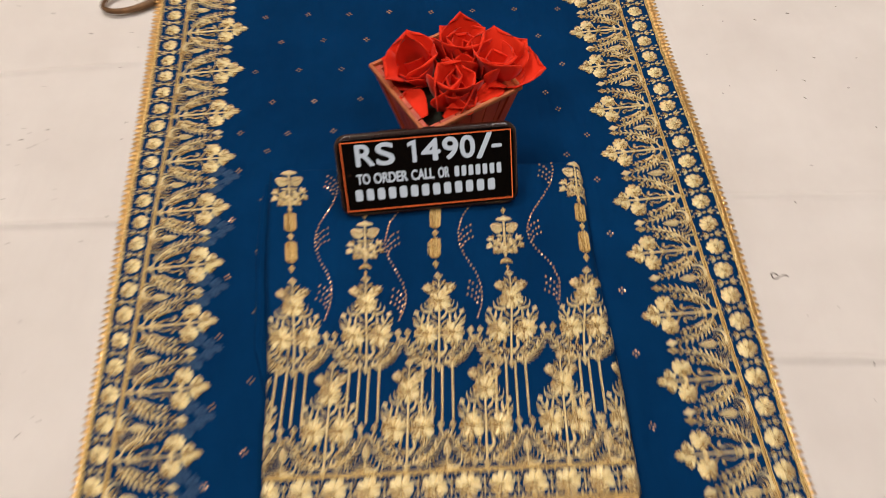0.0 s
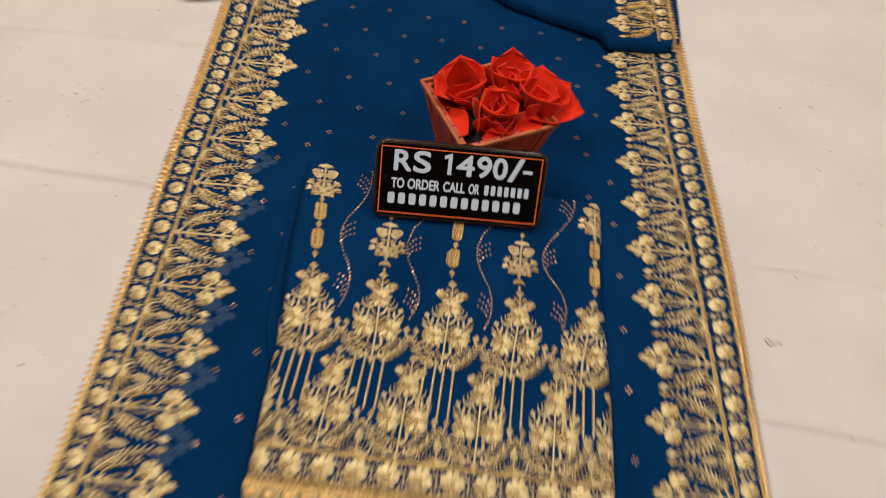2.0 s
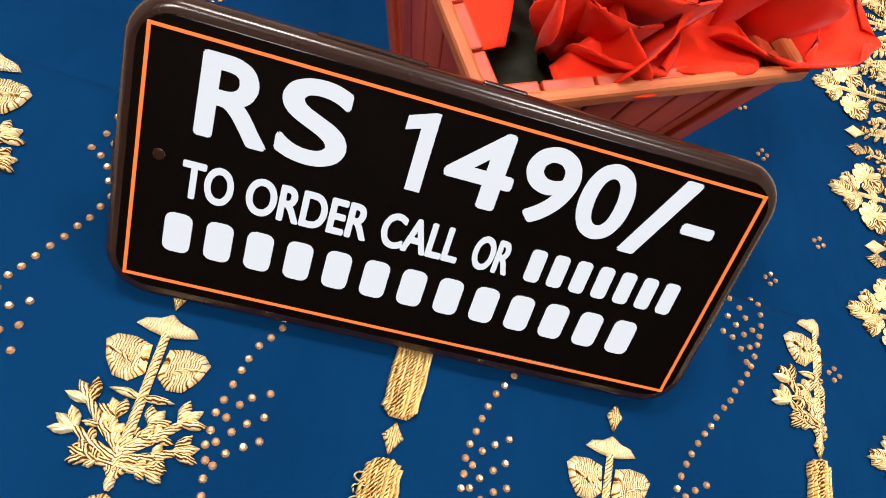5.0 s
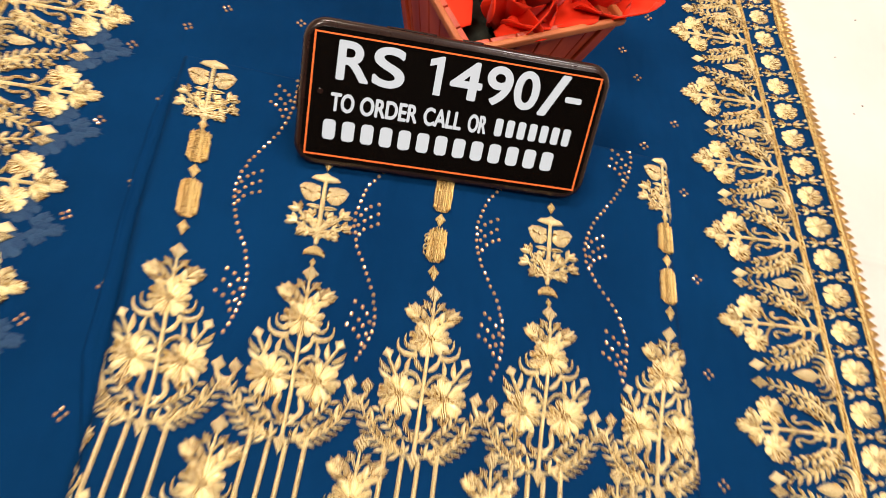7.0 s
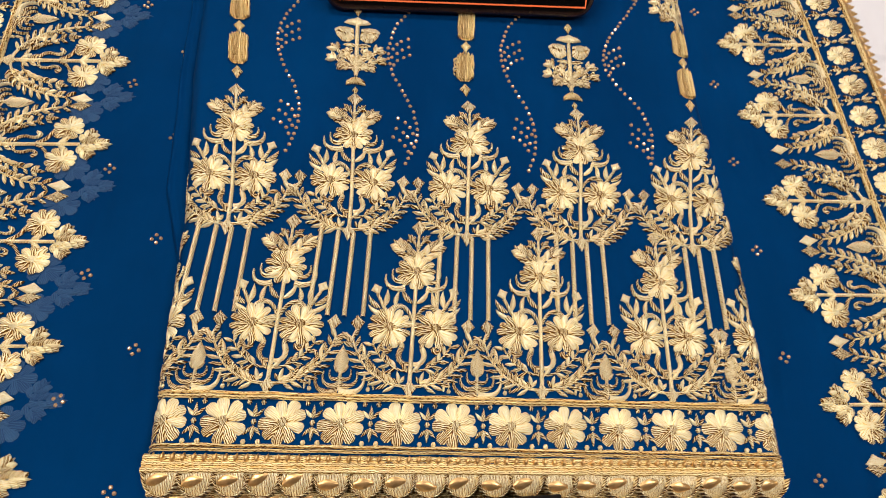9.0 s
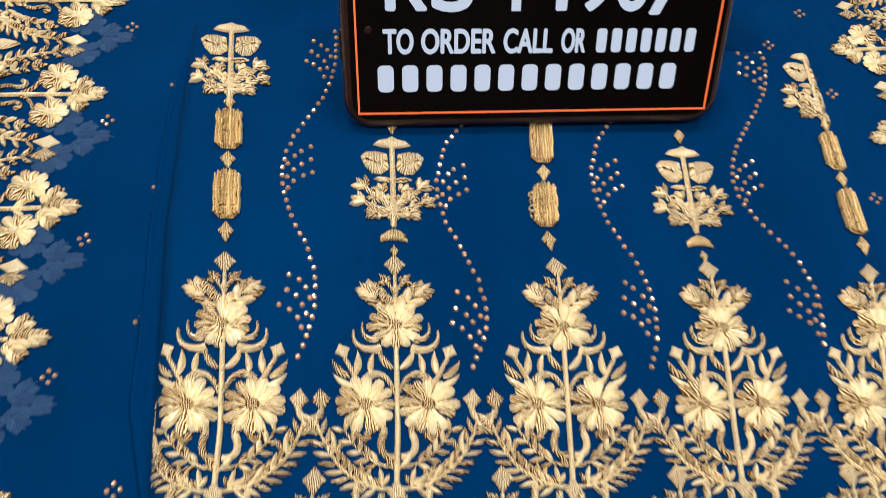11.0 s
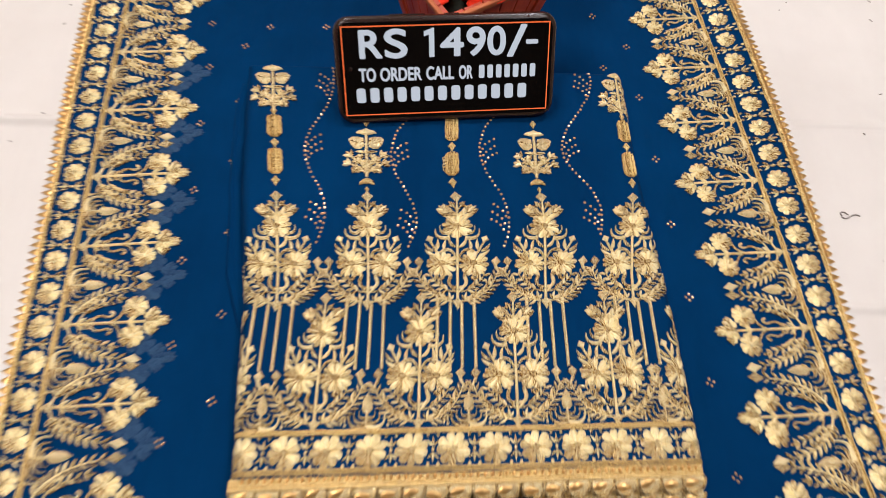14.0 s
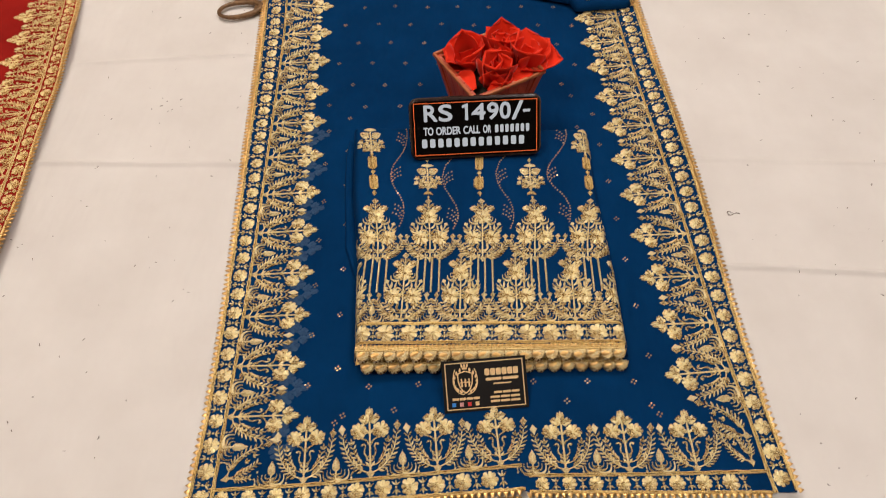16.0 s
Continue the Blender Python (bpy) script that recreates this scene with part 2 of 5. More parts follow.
# ---------------------------------------------------------------- embroidery
class Stitch:
    """Raised satin-stitch shapes in a flat pattern (millimetres), later laid over a cloth."""

    def __init__(self):
        self.v, self.f, self.uv = [], [], []

    def strip(self, centre, widths, h):
        k0 = len(self.v)
        n = len(centre)
        run = 0.0
        for i, (x, y) in enumerate(centre):
            x0, y0 = centre[max(i - 1, 0)]
            x1, y1 = centre[min(i + 1, n - 1)]
            d = math.hypot(x1 - x0, y1 - y0) or 1.0
            nx, ny = -(y1 - y0) / d, (x1 - x0) / d
            if i:
                run += math.hypot(x - centre[i - 1][0], y - centre[i - 1][1])
            w = widths[i] * 0.54
            for s, z in ((-1, 0.0), (-0.55, 0.8), (0, 1.0), (0.55, 0.8), (1, 0.0)):
                self.v.append((x + nx * w * s, y + ny * w * s, 2.3 * h * z * min(1.0, 0.35 + w)))
                self.uv.append((run + x * 0.37, s * w + y * 0.61))
        for i in range(n - 1):
            for j in range(4):
                a = k0 + i * 5 + j
                self.f.append((a, a + 5, a + 6, a + 1))

    def leaf(self, x, y, ang, length, width, h=0.7, n=5, bend=0.0, full=0.8):
        pts, ws = [], []
        a = math.radians(ang)
        px, py = x, y
        for i in range(n + 1):
            t = i / n
            pts.append((px, py))
            ws.append(max(0.12, width * math.sin(math.pi * min(1.0, 0.06 + 0.94 * t) ** full)))
            aa = a + math.radians(bend) * t
            px += math.cos(aa) * length / n
            py += math.sin(aa) * length / n
        self.strip(pts, ws, h)

    def line(self, pts, w0, w1=None, h=0.6):
        w1 = w0 if w1 is None else w1
        n = len(pts)
        self.strip(pts, [w0 + (w1 - w0) * i / (n - 1) for i in range(n)], h)

    def curve(self, p0, p1, p2, p3, w0, w1, h=0.6, n=9):
        pts = []
        for i in range(n):
            t = i / (n - 1)
            c = ((1 - t) ** 3, 3 * t * (1 - t) ** 2, 3 * t * t * (1 - t), t ** 3)
            pts.append(tuple(sum(k * q[j] for k, q in zip(c, (p0, p1, p2, p3))) for j in (0, 1)))
        self.line(pts, w0, w1, h)
        return pts

    def pad(self, outline, h=0.7, inset=0.72):
        k0, n = len(self.v), len(outline)
        cx = sum(p[0] for p in outline) / n
        cy = sum(p[1] for p in outline) / n
        h *= 1.6
        for s, z in ((1.0, 0.0), (0.93, h * 0.6), (inset, h)):
            for x, y in outline:
                self.v.append((cx + (x - cx) * s, cy + (y - cy) * s, z))
                self.uv.append((y, x))
        self.v.append((cx, cy, h * 1.1))
        self.uv.append((cy, cx))
        for i in range(n):
            j = (i + 1) % n
            self.f.append((k0 + i, k0 + j, k0 + n + j, k0 + n + i))
            self.f.append((k0 + n + i, k0 + n + j, k0 + 2 * n + j, k0 + 2 * n + i))
            self.f.append((k0 + 2 * n + i, k0 + 2 * n + j, k0 + 3 * n))

    def diamond(self, x, y, w, l, ang=90.0, h=0.7):
        c, s = math.cos(math.radians(ang - 90)), math.sin(math.radians(ang - 90))
        out = [(0, -l / 2), (w * 0.30, -l * 0.12), (w / 2, l * 0.05), (w * 0.22, l * 0.28), (0, l / 2), (-w * 0.22, l * 0.28), (-w / 2, l * 0.05), (-w * 0.30, -l * 0.12)]
        self.pad([(x + c * a - s * b, y + s * a + c * b) for a, b in out], h)

    def dot(self, x, y, r, h=0.6):
        self.pad([(x + r * math.cos(k * math.pi / 3), y + r * math.sin(k * math.pi / 3)) for k in range(6)], h)

    def flower(self, x, y, r, petals=10, h=0.9, turn=0.0, rnd=random):
        """A daisy of narrow rounded petals with grooves between them and a raised eye."""
        for k in range(petals):
            a = turn + 360.0 * k / petals + rnd.uniform(-4, 4)
            ca, sa = math.cos(math.radians(a)), math.sin(math.radians(a))
            rr = r * rnd.uniform(0.94, 1.07)
            k0 = len(self.v)
            wide = rr * 5.9 / petals
            low = 0.8 if k % 2 else 1.0
            for t, w, z in ((0.22, 0.30, 0.75), (0.50, 0.58, 1.0), (0.76, 0.85, 1.0), (0.94, 0.80, 0.7), (1.06, 0.40, 0.0)):
                for s, zz in ((-1, -0.3), (-0.5, 0.7), (0, 0.95), (0.5, 0.7), (1, -0.3)):
                    lx, ly = rr * t, s * w * wide * 0.5
                    self.v.append((x + ca * lx - sa * ly, y + sa * lx + ca * ly, low * 1.8 * h * z * (0.1 + 0.9 * zz)))
                    self.uv.append((lx * 0.7, ly + k * 1.7))
            for i in range(4):
                for j in range(4):
                    b = k0 + i * 5 + j
                    self.f.append((b, b + 5, b + 6, b + 1))
        eye = [(math.cos(q * math.pi / 5), math.sin(q * math.pi / 5)) for q in range(10)]
        self.pad([(x + r * 0.27 * c, y + r * 0.27 * d) for c, d in eye], h * 1.0, 0.7)

    def fern(self, p0, p1, p2, p3, n=9, leaf=5.8, width=2.9, stem=1.3):
        pts = self.curve(p0, p1, p2, p3, stem, stem * 0.7, 0.5, n + 3)
        for i in range(2, n + 3):
            x, y = pts[i]
            dx, dy = x - pts[i - 1][0], y - pts[i - 1][1]
            a = math.degrees(math.atan2(dy, dx))
            k = 1.0 - 0.25 * abs(i / (n + 2) - 0.45)
            self.leaf(x, y, a + 44, leaf * k, width, 0.8, 4, -8, 1.15)
            self.leaf(x, y, a - 44, leaf * k, width, 0.8, 4, 8, 1.15)

    def feather(self, x, y, ang, length, width, teeth=4):
        """A serrated leaf: a spine with blunt lobes to both sides."""
        a = math.radians(ang)
        for i in range(teeth):
            t = (i + 0.15) / teeth
            bx, by = x + math.cos(a) * length * t * 0.86, y + math.sin(a) * length * t * 0.86
            k = math.sin(math.pi * (0.28 + 0.58 * t))
            for s in (1, -1):
                self.leaf(bx, by, ang + s * 42, width * 0.66 * k + 1.0, length * 0.88 / teeth, 0.85, 4, -s * 10, 1.2)
        self.leaf(x + math.cos(a) * length * 0.5, y + math.sin(a) * length * 0.5, ang, length * 0.54, width * 0.32, 0.95, 4)

    def lay(self, name, place, mat, parent, label=""):
        verts = [place(u * 0.001, v * 0.001, h * 0.001) for u, v, h in self.v]
        return link_mesh(name, verts, self.f, mat, parent, self.uv, label=label)


def border_spray(s, rnd):
    """The body of the border's tree: a round wreath of two ferns, curls and stem; 69 mm high."""
    s.diamond(0, 4.5, 7.5, 10.5)
    s.line([(0, 9), (0, 30), (0, 54)], 2.0, 1.7)
    for k in (1, -1):
        border_arm(s, k)
        s.curve((k * 0.8, 21), (k * 5, 20), (k * 6.5, 25), (k * 4.5, 29), 1.5, 1.4)
        s.curve((k * 4.5, 29), (k * 3.4, 33), (k * 7.6, 34.5), (k * 8, 31), 1.4, 1.9, 0.7, 7)
        s.curve((k * 0.8, 32), (k * 3, 38), (k * 6, 37), (k * 9.5, 40), 1.6, 1.6, 0.7, 7)
        for q, l in ((11, 6.5), (15.5, 6.0)):
            s.leaf(k * 0.5, q, 90 - k * 36, l, 2.2, 0.7, 4, full=1.2)
        s.fern((k * 1.5, 12.5), (k * 8, 12.5), (k * 14, 19), (k * 15.5, 29), 4, 5.6, 1.9, 1.3)
        twig(s, k * 17.5, 33, 90 + k * 2, 7.0, k, 2.0)
        s.leaf(k * 0.6, 43, 90 - k * 40, 7, 2.6)


def border_arm(s, k):
    """One fern of the wreath with the diamond at its end."""
    s.fern((k * 1.5, 6), (k * 11.5, 8.5), (k * 23, 18), (k * 25.5, 40), 9, 6.8, 1.95, 1.4)
    s.diamond(k * 26.6, 48.5, 7.4, 12.0, 90 - k * 5)


def half_tree(s, k):
    """What a mitred corner leaves of a tree: one arm, the stem's foot and a few leaves."""
    s.diamond(0, 4.5, 7.5, 10.5)
    border_arm(s, k)
    s.fern((0, 8), (k * 1, 16), (k * 3, 26), (k * 9, 36), 6, 6.0, 1.9, 1.4)
    s.fern((0, 8), (k * -2, 12), (k * -5, 18), (k * -4, 27), 4, 5.0, 1.8, 1.3)
    s.curve((k * 0.8, 18), (k * 6, 16.5), (k * 8.5, 24), (k * 5.5, 29), 1.9, 1.8)
    twig(s, k * 13, 24.5, 90 - k * 4, 6.0, k, 2.0)
    twig(s, k * 18.5, 32.5, 90 + k * 14, 7.0, k, 2.0)


def border_tip(s):
    s.feather(-1.5, 53, 133, 10.5, 7, 3)
    s.feather(1.5, 53, 47, 10.5, 7, 3)
    s.feather(0, 54, 90, 15, 7.5, 4)


def lotus(s):
    """The bowl of crescents with a pointed bud between two trees; 28 mm high."""
    s.leaf(0, 12.5, 90, 16.5, 8.5, 0.9, 7, full=0.85)
    s.line([(0, 2), (0, 13)], 2.0, 2.0)
    for k in (1, -1):
        s.curve((k * 0.5, 2.0), (k * 9, 0), (k * 17.5, 2.5), (k * 15, 13.5), 4.4, 1.0, 0.8, 11)
        s.curve((k * 0.5, 5.8), (k * 6, 4.0), (k * 12.5, 5.5), (k * 10.5, 13.5), 3.4, 0.9, 0.8, 9)
        s.curve((k * 0.5, 9.4), (k * 4, 8.0), (k * 8, 9), (k * 6.5, 14.5), 2.6, 0.8, 0.8, 8)
        s.leaf(k * 1.0, 13.0, 90 - k * 46, 5.5, 2.2, 0.7, 4)
        s.dot(k * 18.3, 3.4, 1.5)
        s.dot(k * 20.0, 9.5, 1.4)
        s.dot(k * 16.5, 17, 1.3)
        s.leaf(k * 18.2, 5, 90 - k * 8, 5.0, 1.5, 0.6, 3)


def hem_bud(s):
    """The same bowl and bud, smaller, over the shirt's hem."""
    lotus(s)
    for k in (1, -1):
        s.leaf(k * 21.5, 3, 90, 7.0, 1.7, 0.6, 4)
        s.dot(k * 21.5, 13.5, 1.4)


def sprig(s):
    """Small fillers between the flowers of the edge row."""
    s.dot(0, 0, 1.2)
    for k in (1, -1):
        s.leaf(0, k * 1.6, 90 * k, 5.4, 1.8, 0.6, 4)
        for q in (1, -1):
            s.leaf(q * 0.6, k * 2.0, k * 90 - k * q * 44, 4.4, 1.5, 0.6, 3)
            s.dot(q * 3.0, k * 7.6, 1.15)


def twig(s, x, y, ang, l, k=1, w=1.7):
    """A short forked twig of three leaves."""
    for d, q in ((0, 1.0), (42, 0.7), (-42, 0.7)):
        s.leaf(x, y, ang + d, l * q, w, 0.75, 4, k * -14, 1.25)


def roundel(s):
    """Stem and buds of the shirt's round tree, without its flowers; 88 mm high."""
    s.diamond(0, 0.5, 6.0, 10)
    s.line([(0, 4), (0, 22), (0, 40), (0, 56)], 1.8, 1.6)
    for k in (1, -1):
        s.leaf(k * 0.5, 8, 90 - k * 38, 6.5, 2.0, 0.7, 4, full=1.2)
        s.curve((k * 1, 12.5), (k * 5.0, 11.5), (k * 6.8, 16), (k * 4.6, 20), 2.0, 2.4)
        s.curve((k * 4.6, 20), (k * 3.6, 23.5), (k * 6.5, 24), (k * 6.8, 21), 2.2, 1.3, 0.7, 6)
        s.curve((k * 13, 24), (k * 14.5, 18), (k * 9.5, 16.5), (k * 9.6, 20.5), 1.4, 2.6, 0.7, 7)
        s.diamond(k * 24.6, 31.5, 6.4, 9.0, 90 - k * 6)
        s.curve((k * 0.6, 34), (k * 3.0, 43), (k * 9.0, 43), (k * 10.5, 38), 1.2, 3.2, 0.8, 9)
        s.leaf(k * 1.0, 43, 90 - k * 52, 9.5, 2.4, bend=k * 50)


def roundel_fern(s, k):
    """One arm of the wreath round the foot."""
    s.fern((k * 0.5, 2), (k * 10.5, 1.5), (k * 21.5, 7.5), (k * 26.0, 24), 9, 6.8, 1.8, 1.4)
    s.fern((k * 1, 9), (k * 6, 9), (k * 12, 12), (k * 17, 21), 4, 5.2, 1.8, 1.2)
    for x, y, a, l in ((4.6, 3.0, 6, 6.0), (10.5, 4.5, 10, 6.5), (20.0, 14.0, 6, 7.5)):
        twig(s, k * x, y, 90 - k * a, l, k)
    s.line([(k * 26.5, 21), (k * 28.0, 24.5), (k * 30.0, 25.2)], 2.4, 2.4, 0.7)
    s.line([(k * 26.5, 23), (k * 25.6, 26), (k * 24.9, 28)], 1.4, 1.4)


def roundel_branch(s, k):
    """The budding branch over a flower, and the horns beside the top flower."""
    s.curve((k * 11, 37), (k * 14.0, 39.5), (k * 14.5, 43), (k * 17.0, 47), 1.8, 1.4)
    s.diamond(k * 17.6, 49.5, 5.4, 6.5, 90 - k * 22)
    s.leaf(k * 13.4, 41.0, 90 + k * 14, 9.0, 2.5, bend=k * -24)
    s.leaf(k * 15.2, 40.0, 90 - k * 62, 9.0, 2.5, bend=k * 50)
    s.leaf(k * 8.6, 41.5, 90 - k * 2, 8.0, 2.2, bend=k * 30)
    s.leaf(k * 14.0, 36.5, 90 - k * 72, 8.5, 2.3, bend=k * 42)
    s.curve((k * 5.0, 51), (k * 10, 49.0), (k * 15.0, 51.5), (k * 14.0, 57.5), 3.2, 0.8, 0.8)
    s.curve((k * 6.0, 54.5), (k * 9, 53.5), (k * 12.0, 55.5), (k * 11.0, 60.5), 2.4, 0.7, 0.8)


def roundel_crown(s):
    """Serrated wings and the tip."""
    for k in (1, -1):
        s.feather(k * 1.4, 66.5, 90 - k * 45, 14.5, 8.6, 4)
        s.curve((0, 72), (k * 0.5, 75), (k * 2.5, 76), (k * 3.6, 80), 1.4, 1.2, 0.7, 6)
        twig(s, k * 2.4, 76.5, 90 - k * 30, 5.2, k, 1.7)
    s.line([(0, 64), (0, 80)], 1.4, 1.2)
    s.diamond(0, 84.6, 7.6, 10.0)


def small_tree(s):
    """The flowering sprig over the roundels; 42 mm high, foot at 0."""
    s.line([(0, 2), (0, 20), (0, 37)], 2.2, 1.8)
    s.diamond(0, 2.5, 6.0, 7.5)
    s.leaf(0, -2.5, 90, 5, 2.2, 0.7, 4)
    s.pad([(-7.0, 37.6), (-3.5, 36.4), (0, 35.8), (3.5, 36.4), (7.0, 37.6), (5.4, 39.6), (2.4, 40.4), (0, 42.2), (-2.4, 40.4), (-5.4, 39.6)], 0.8, 0.8)
    for k in (1, -1):
        s.pad([(k * 1.3, 25.6), (k * 4.2, 22.8), (k * 7.6, 23.2), (k * 10.2, 27.0), (k * 11.6, 31.6), (k * 9.6, 33.8), (k * 5.6, 34.2), (k * 1.9, 33.0)][::k], 0.9, 0.7)
        s.line([(k * 4.6, 27.0), (k * 6.8, 28.6), (k * 9.8, 29.4)], 1.6, 0.9, 1.3)
        s.leaf(k * 0.5, 19.6, 90 - k * 76, 6.6, 2.2, bend=k * -22)
        for x1, y1, r in ((10.2, 16.4, 6.2), (11.2, 9.6, 5.8), (6.8, 4.4, 4.8), (4.6, 14.4, 4.8)):
            y0 = y1 * 0.30 + 2.0
            s.line([(k * 0.4, y0), (k * x1 * 0.55, (y0 + y1) / 2 - 0.4), (k * x1, y1)], 2.3, 1.8)
            d = math.degrees(math.atan2(y1 - y0, x1))
            for q in (-34, 2, 38):
                s.leaf(k * (x1 - 1.2), y1 - 0.6, 90 - k * (90 - d - q), r, 2.6, 0.85, 4, full=1.3)
            for q in (-46, 48):
                s.leaf(k * x1 * 0.55, (y0 + y1) / 2 - 0.4, 90 - k * (90 - d - q), r * 0.66, 1.9, 0.8, 4, full=1.3)


def block(s, y0, y1, w=5.6):
    """A padded block of upright threads with an uneven outline."""
    rnd = random.Random(int(y0 * 10))
    s.pad([(-w * 0.5, y0), (w * 0.5, y0), (w * 0.96, y0 + 2.5), (w * 0.84, (y0 + y1) / 2), (w * 0.96, y1 - 2.5), (w * 0.5, y1), (-w * 0.5, y1), (-w * 0.96, y1 - 2.5), (-w * 0.84, (y0 + y1) / 2), (-w * 0.96, y0 + 2.5)], 0.6, 0.86)
    n = 9
    for i in range(n):
        x = w * 0.92 * (-1 + 2 * i / (n - 1))
        e = 2.4 * abs(x / w) ** 2
        pts = [(x + rnd.uniform(-0.35, 0.35), y0 + e + (y1 - y0 - 2 * e) * j / 6) for j in range(7)]
        s.line(pts, 1.05, 1.05, 0.95 + 0.25 * (i % 2))


# ---------------------------------------------------------------- the room
def slab(name, x0, x1, y0, y1, z0, z1, mat, label, category):
    ob = part(name, box_bm(x1 - x0, y1 - y0, z1 - z0), mat, None)
    ob.location = ((x0 + x1) / 2, (y0 + y1) / 2, (z0 + z1) / 2)
    return tagged(ob, label, category, kind="structure")


slab("floor", -2.6, 2.6, -2.2, 3.2, -0.16, -0.06, FLOOR_WOOD, "brown polished wooden floor", "floor")
slab("ceiling", -2.6, 2.6, -2.2, 3.2, 2.7, 2.8, CEILING_PAINT, "plain off-white ceiling", "ceiling")
slab("wall_west", -2.7, -2.6, -2.3, 3.3, -0.16, 2.8, WALL_PAINT, "plain beige painted wall", "wall")
slab("wall_east", 2.6, 2.7, -2.3, 3.3, -0.16, 2.8, WALL_PAINT, "plain beige painted wall", "wall")
slab("wall_north", -2.6, 2.6, 3.2, 3.3, -0.16, 2.8, WALL_PAINT, "plain beige painted wall", "wall")
slab("wall_south", -2.6, 2.6, -2.3, -2.2, -0.16, 2.8, WOOD_WALL, "dark brown wooden wall panelling", "wall")
for lx, ly, sx, sy, *_ in LAMPS:
    fixture = thing("ceiling_light", "flat square ceiling light panel, switched on", "lamp", (lx, ly, 2.7), "ceiling lights")
    part("frame", box_bm(sx + 0.05, sy + 0.05, 0.03, pose(0, 0, -0.015), 0.004), CEILING_PAINT, fixture)
    part("diffuser", box_bm(sx, sy, 0.006, pose(0, 0, -0.034)), LAMP_FACE, fixture, "glowing white diffuser")

# ---------------------------------------------------------------- white sheet
CREASES = ((-0.60, -0.30, 0.372, 0.376, 0.0038), (-0.62, -0.35, 0.575, 0.600, 0.0028), (0.27, 1.2, 0.224, 0.190, 0.0036), (0.27, 0.60, 0.393, 0.386, 0.0020))


def sheet_height(x, y):
    calm = 0.35 if -0.3 < x < 0.28 else 1.0
    z = -0.0030 + calm * (0.0016 * noise.noise(Vector((x * 3.0, y * 5.0, 0.3))) + 0.0012 * noise.noise(Vector((x * 9.0, y * 13.0, 2.0))))
    for x0, x1, y0, y1, h in CREASES:
        t = (x - x0) / (x1 - x0)
        if -0.1 < t < 1.1:
            yy = y0 + (y1 - y0) * t + 0.002 * noise.noise(Vector((x * 25, 1, y0)))
            z += h * math.exp(-((y - yy) / 0.004) ** 2) * float(smooth01(min(t + 0.1, 1.1 - t) * 6))
    edge = -0.061 + 0.029 * x + 0.003 * noise.noise(Vector((x * 5, 0, 7)))
    if y < edge + 0.007:
        z -= 0.045 * float(smooth01((edge + 0.007 - y) / 0.007)) ** 2
    return z


rows = sorted(set([-0.012 + 0.010 * i for i in range(110)] + [c + 0.0016 * i for c in (0.374, 0.588, 0.212, 0.39) for i in range(-9, 10)]))
verts, faces = [], []
SHEET_X = np.linspace(-1.5, 1.3, 260)
for y in [-0.012 - 0.0125 * k / 10 for k in range(28, 0, -1)] + rows:
    for x in SHEET_X:
        low = -0.061 + 0.029 * x + 0.003 * noise.noise(Vector((x * 5, 0, 7)))
        yy = y if y >= -0.012 else -0.012 + (y + 0.012) / 0.035 * (-0.012 - low)
        z = sheet_height(x, yy) if y >= -0.012 else sheet_height(x, yy)
        verts.append((x, yy, z))
for k in range(len(verts) - 260):
    if k % 260 < 259:
        faces.append((k, k + 1, k + 261, k + 260))
ob = link_mesh("ground", verts, faces, WHITE)
tagged(ob, "creased off-white cotton sheet spread over a low platform", "sheet", kind="structure")
ob = part("platform", box_bm(2.7, 1.6, 0.05), WHITE, None)
ob.location = (-0.1, 0.81, -0.034)
tagged(ob, "low padded platform under the white sheet", "platform", kind="structure")

lint = Stitch()
for i in range(170):
    side = random.random() < 0.5
    x = random.uniform(-0.58, -0.31) if side else random.uniform(0.30, 0.72)
    y = random.uniform(-0.03, 0.72)
    a = random.uniform(0, 360)
    lint.leaf(x * 1000, y * 1000, a, random.uniform(1.2, 4.5), random.uniform(0.5, 1.1), 0.5, 3, random.uniform(-120, 120))
ob = lint.lay("lint", lambda u, v, h: (u, v, sheet_height(u, v) + h + 0.0002), DUST, None)
tagged(ob, "tiny grey threads and lint scattered over the sheet", "lint", kind="stuff")
thread = Stitch()
thread.curve((300, 300), (305, 295), (309, 306), (315, 301), 0.9, 0.7, 0.7, 12)
thread.curve((301, 301), (298, 304), (303, 307), (306, 302), 0.8, 0.6, 0.7, 9)
ob = thread.lay("loose_thread", lambda u, v, h: (u, v, sheet_height(u, v) + h + 0.0003), DUST, None)
tagged(ob, "curled grey loose thread lying on the sheet", "thread")


# ---------------------------------------------------------------- blue scarf
def smooth_curve(points, step=0.004):
    """Points of an evenly stepped smooth curve through the given ones."""
    p = np.array(points, dtype=float)
    d = np.r_[0, np.cumsum(np.hypot(*np.diff(p, axis=0).T))]
    s = np.arange(0, d[-1], step)
    q = np.stack([np.interp(s, d, p[:, k]) for k in (0, 1)], 1)
    kernel = np.hanning(13)
    kernel /= kernel.sum()
    pad = np.r_[[q[0] + (q[0] - q[1]) * k for k in range(6, 0, -1)], q, [q[-1] + (q[-1] - q[-2]) * k for k in range(1, 7)]]
    return np.stack([np.convolve(pad[:, k], kernel, "valid") for k in (0, 1)], 1), s


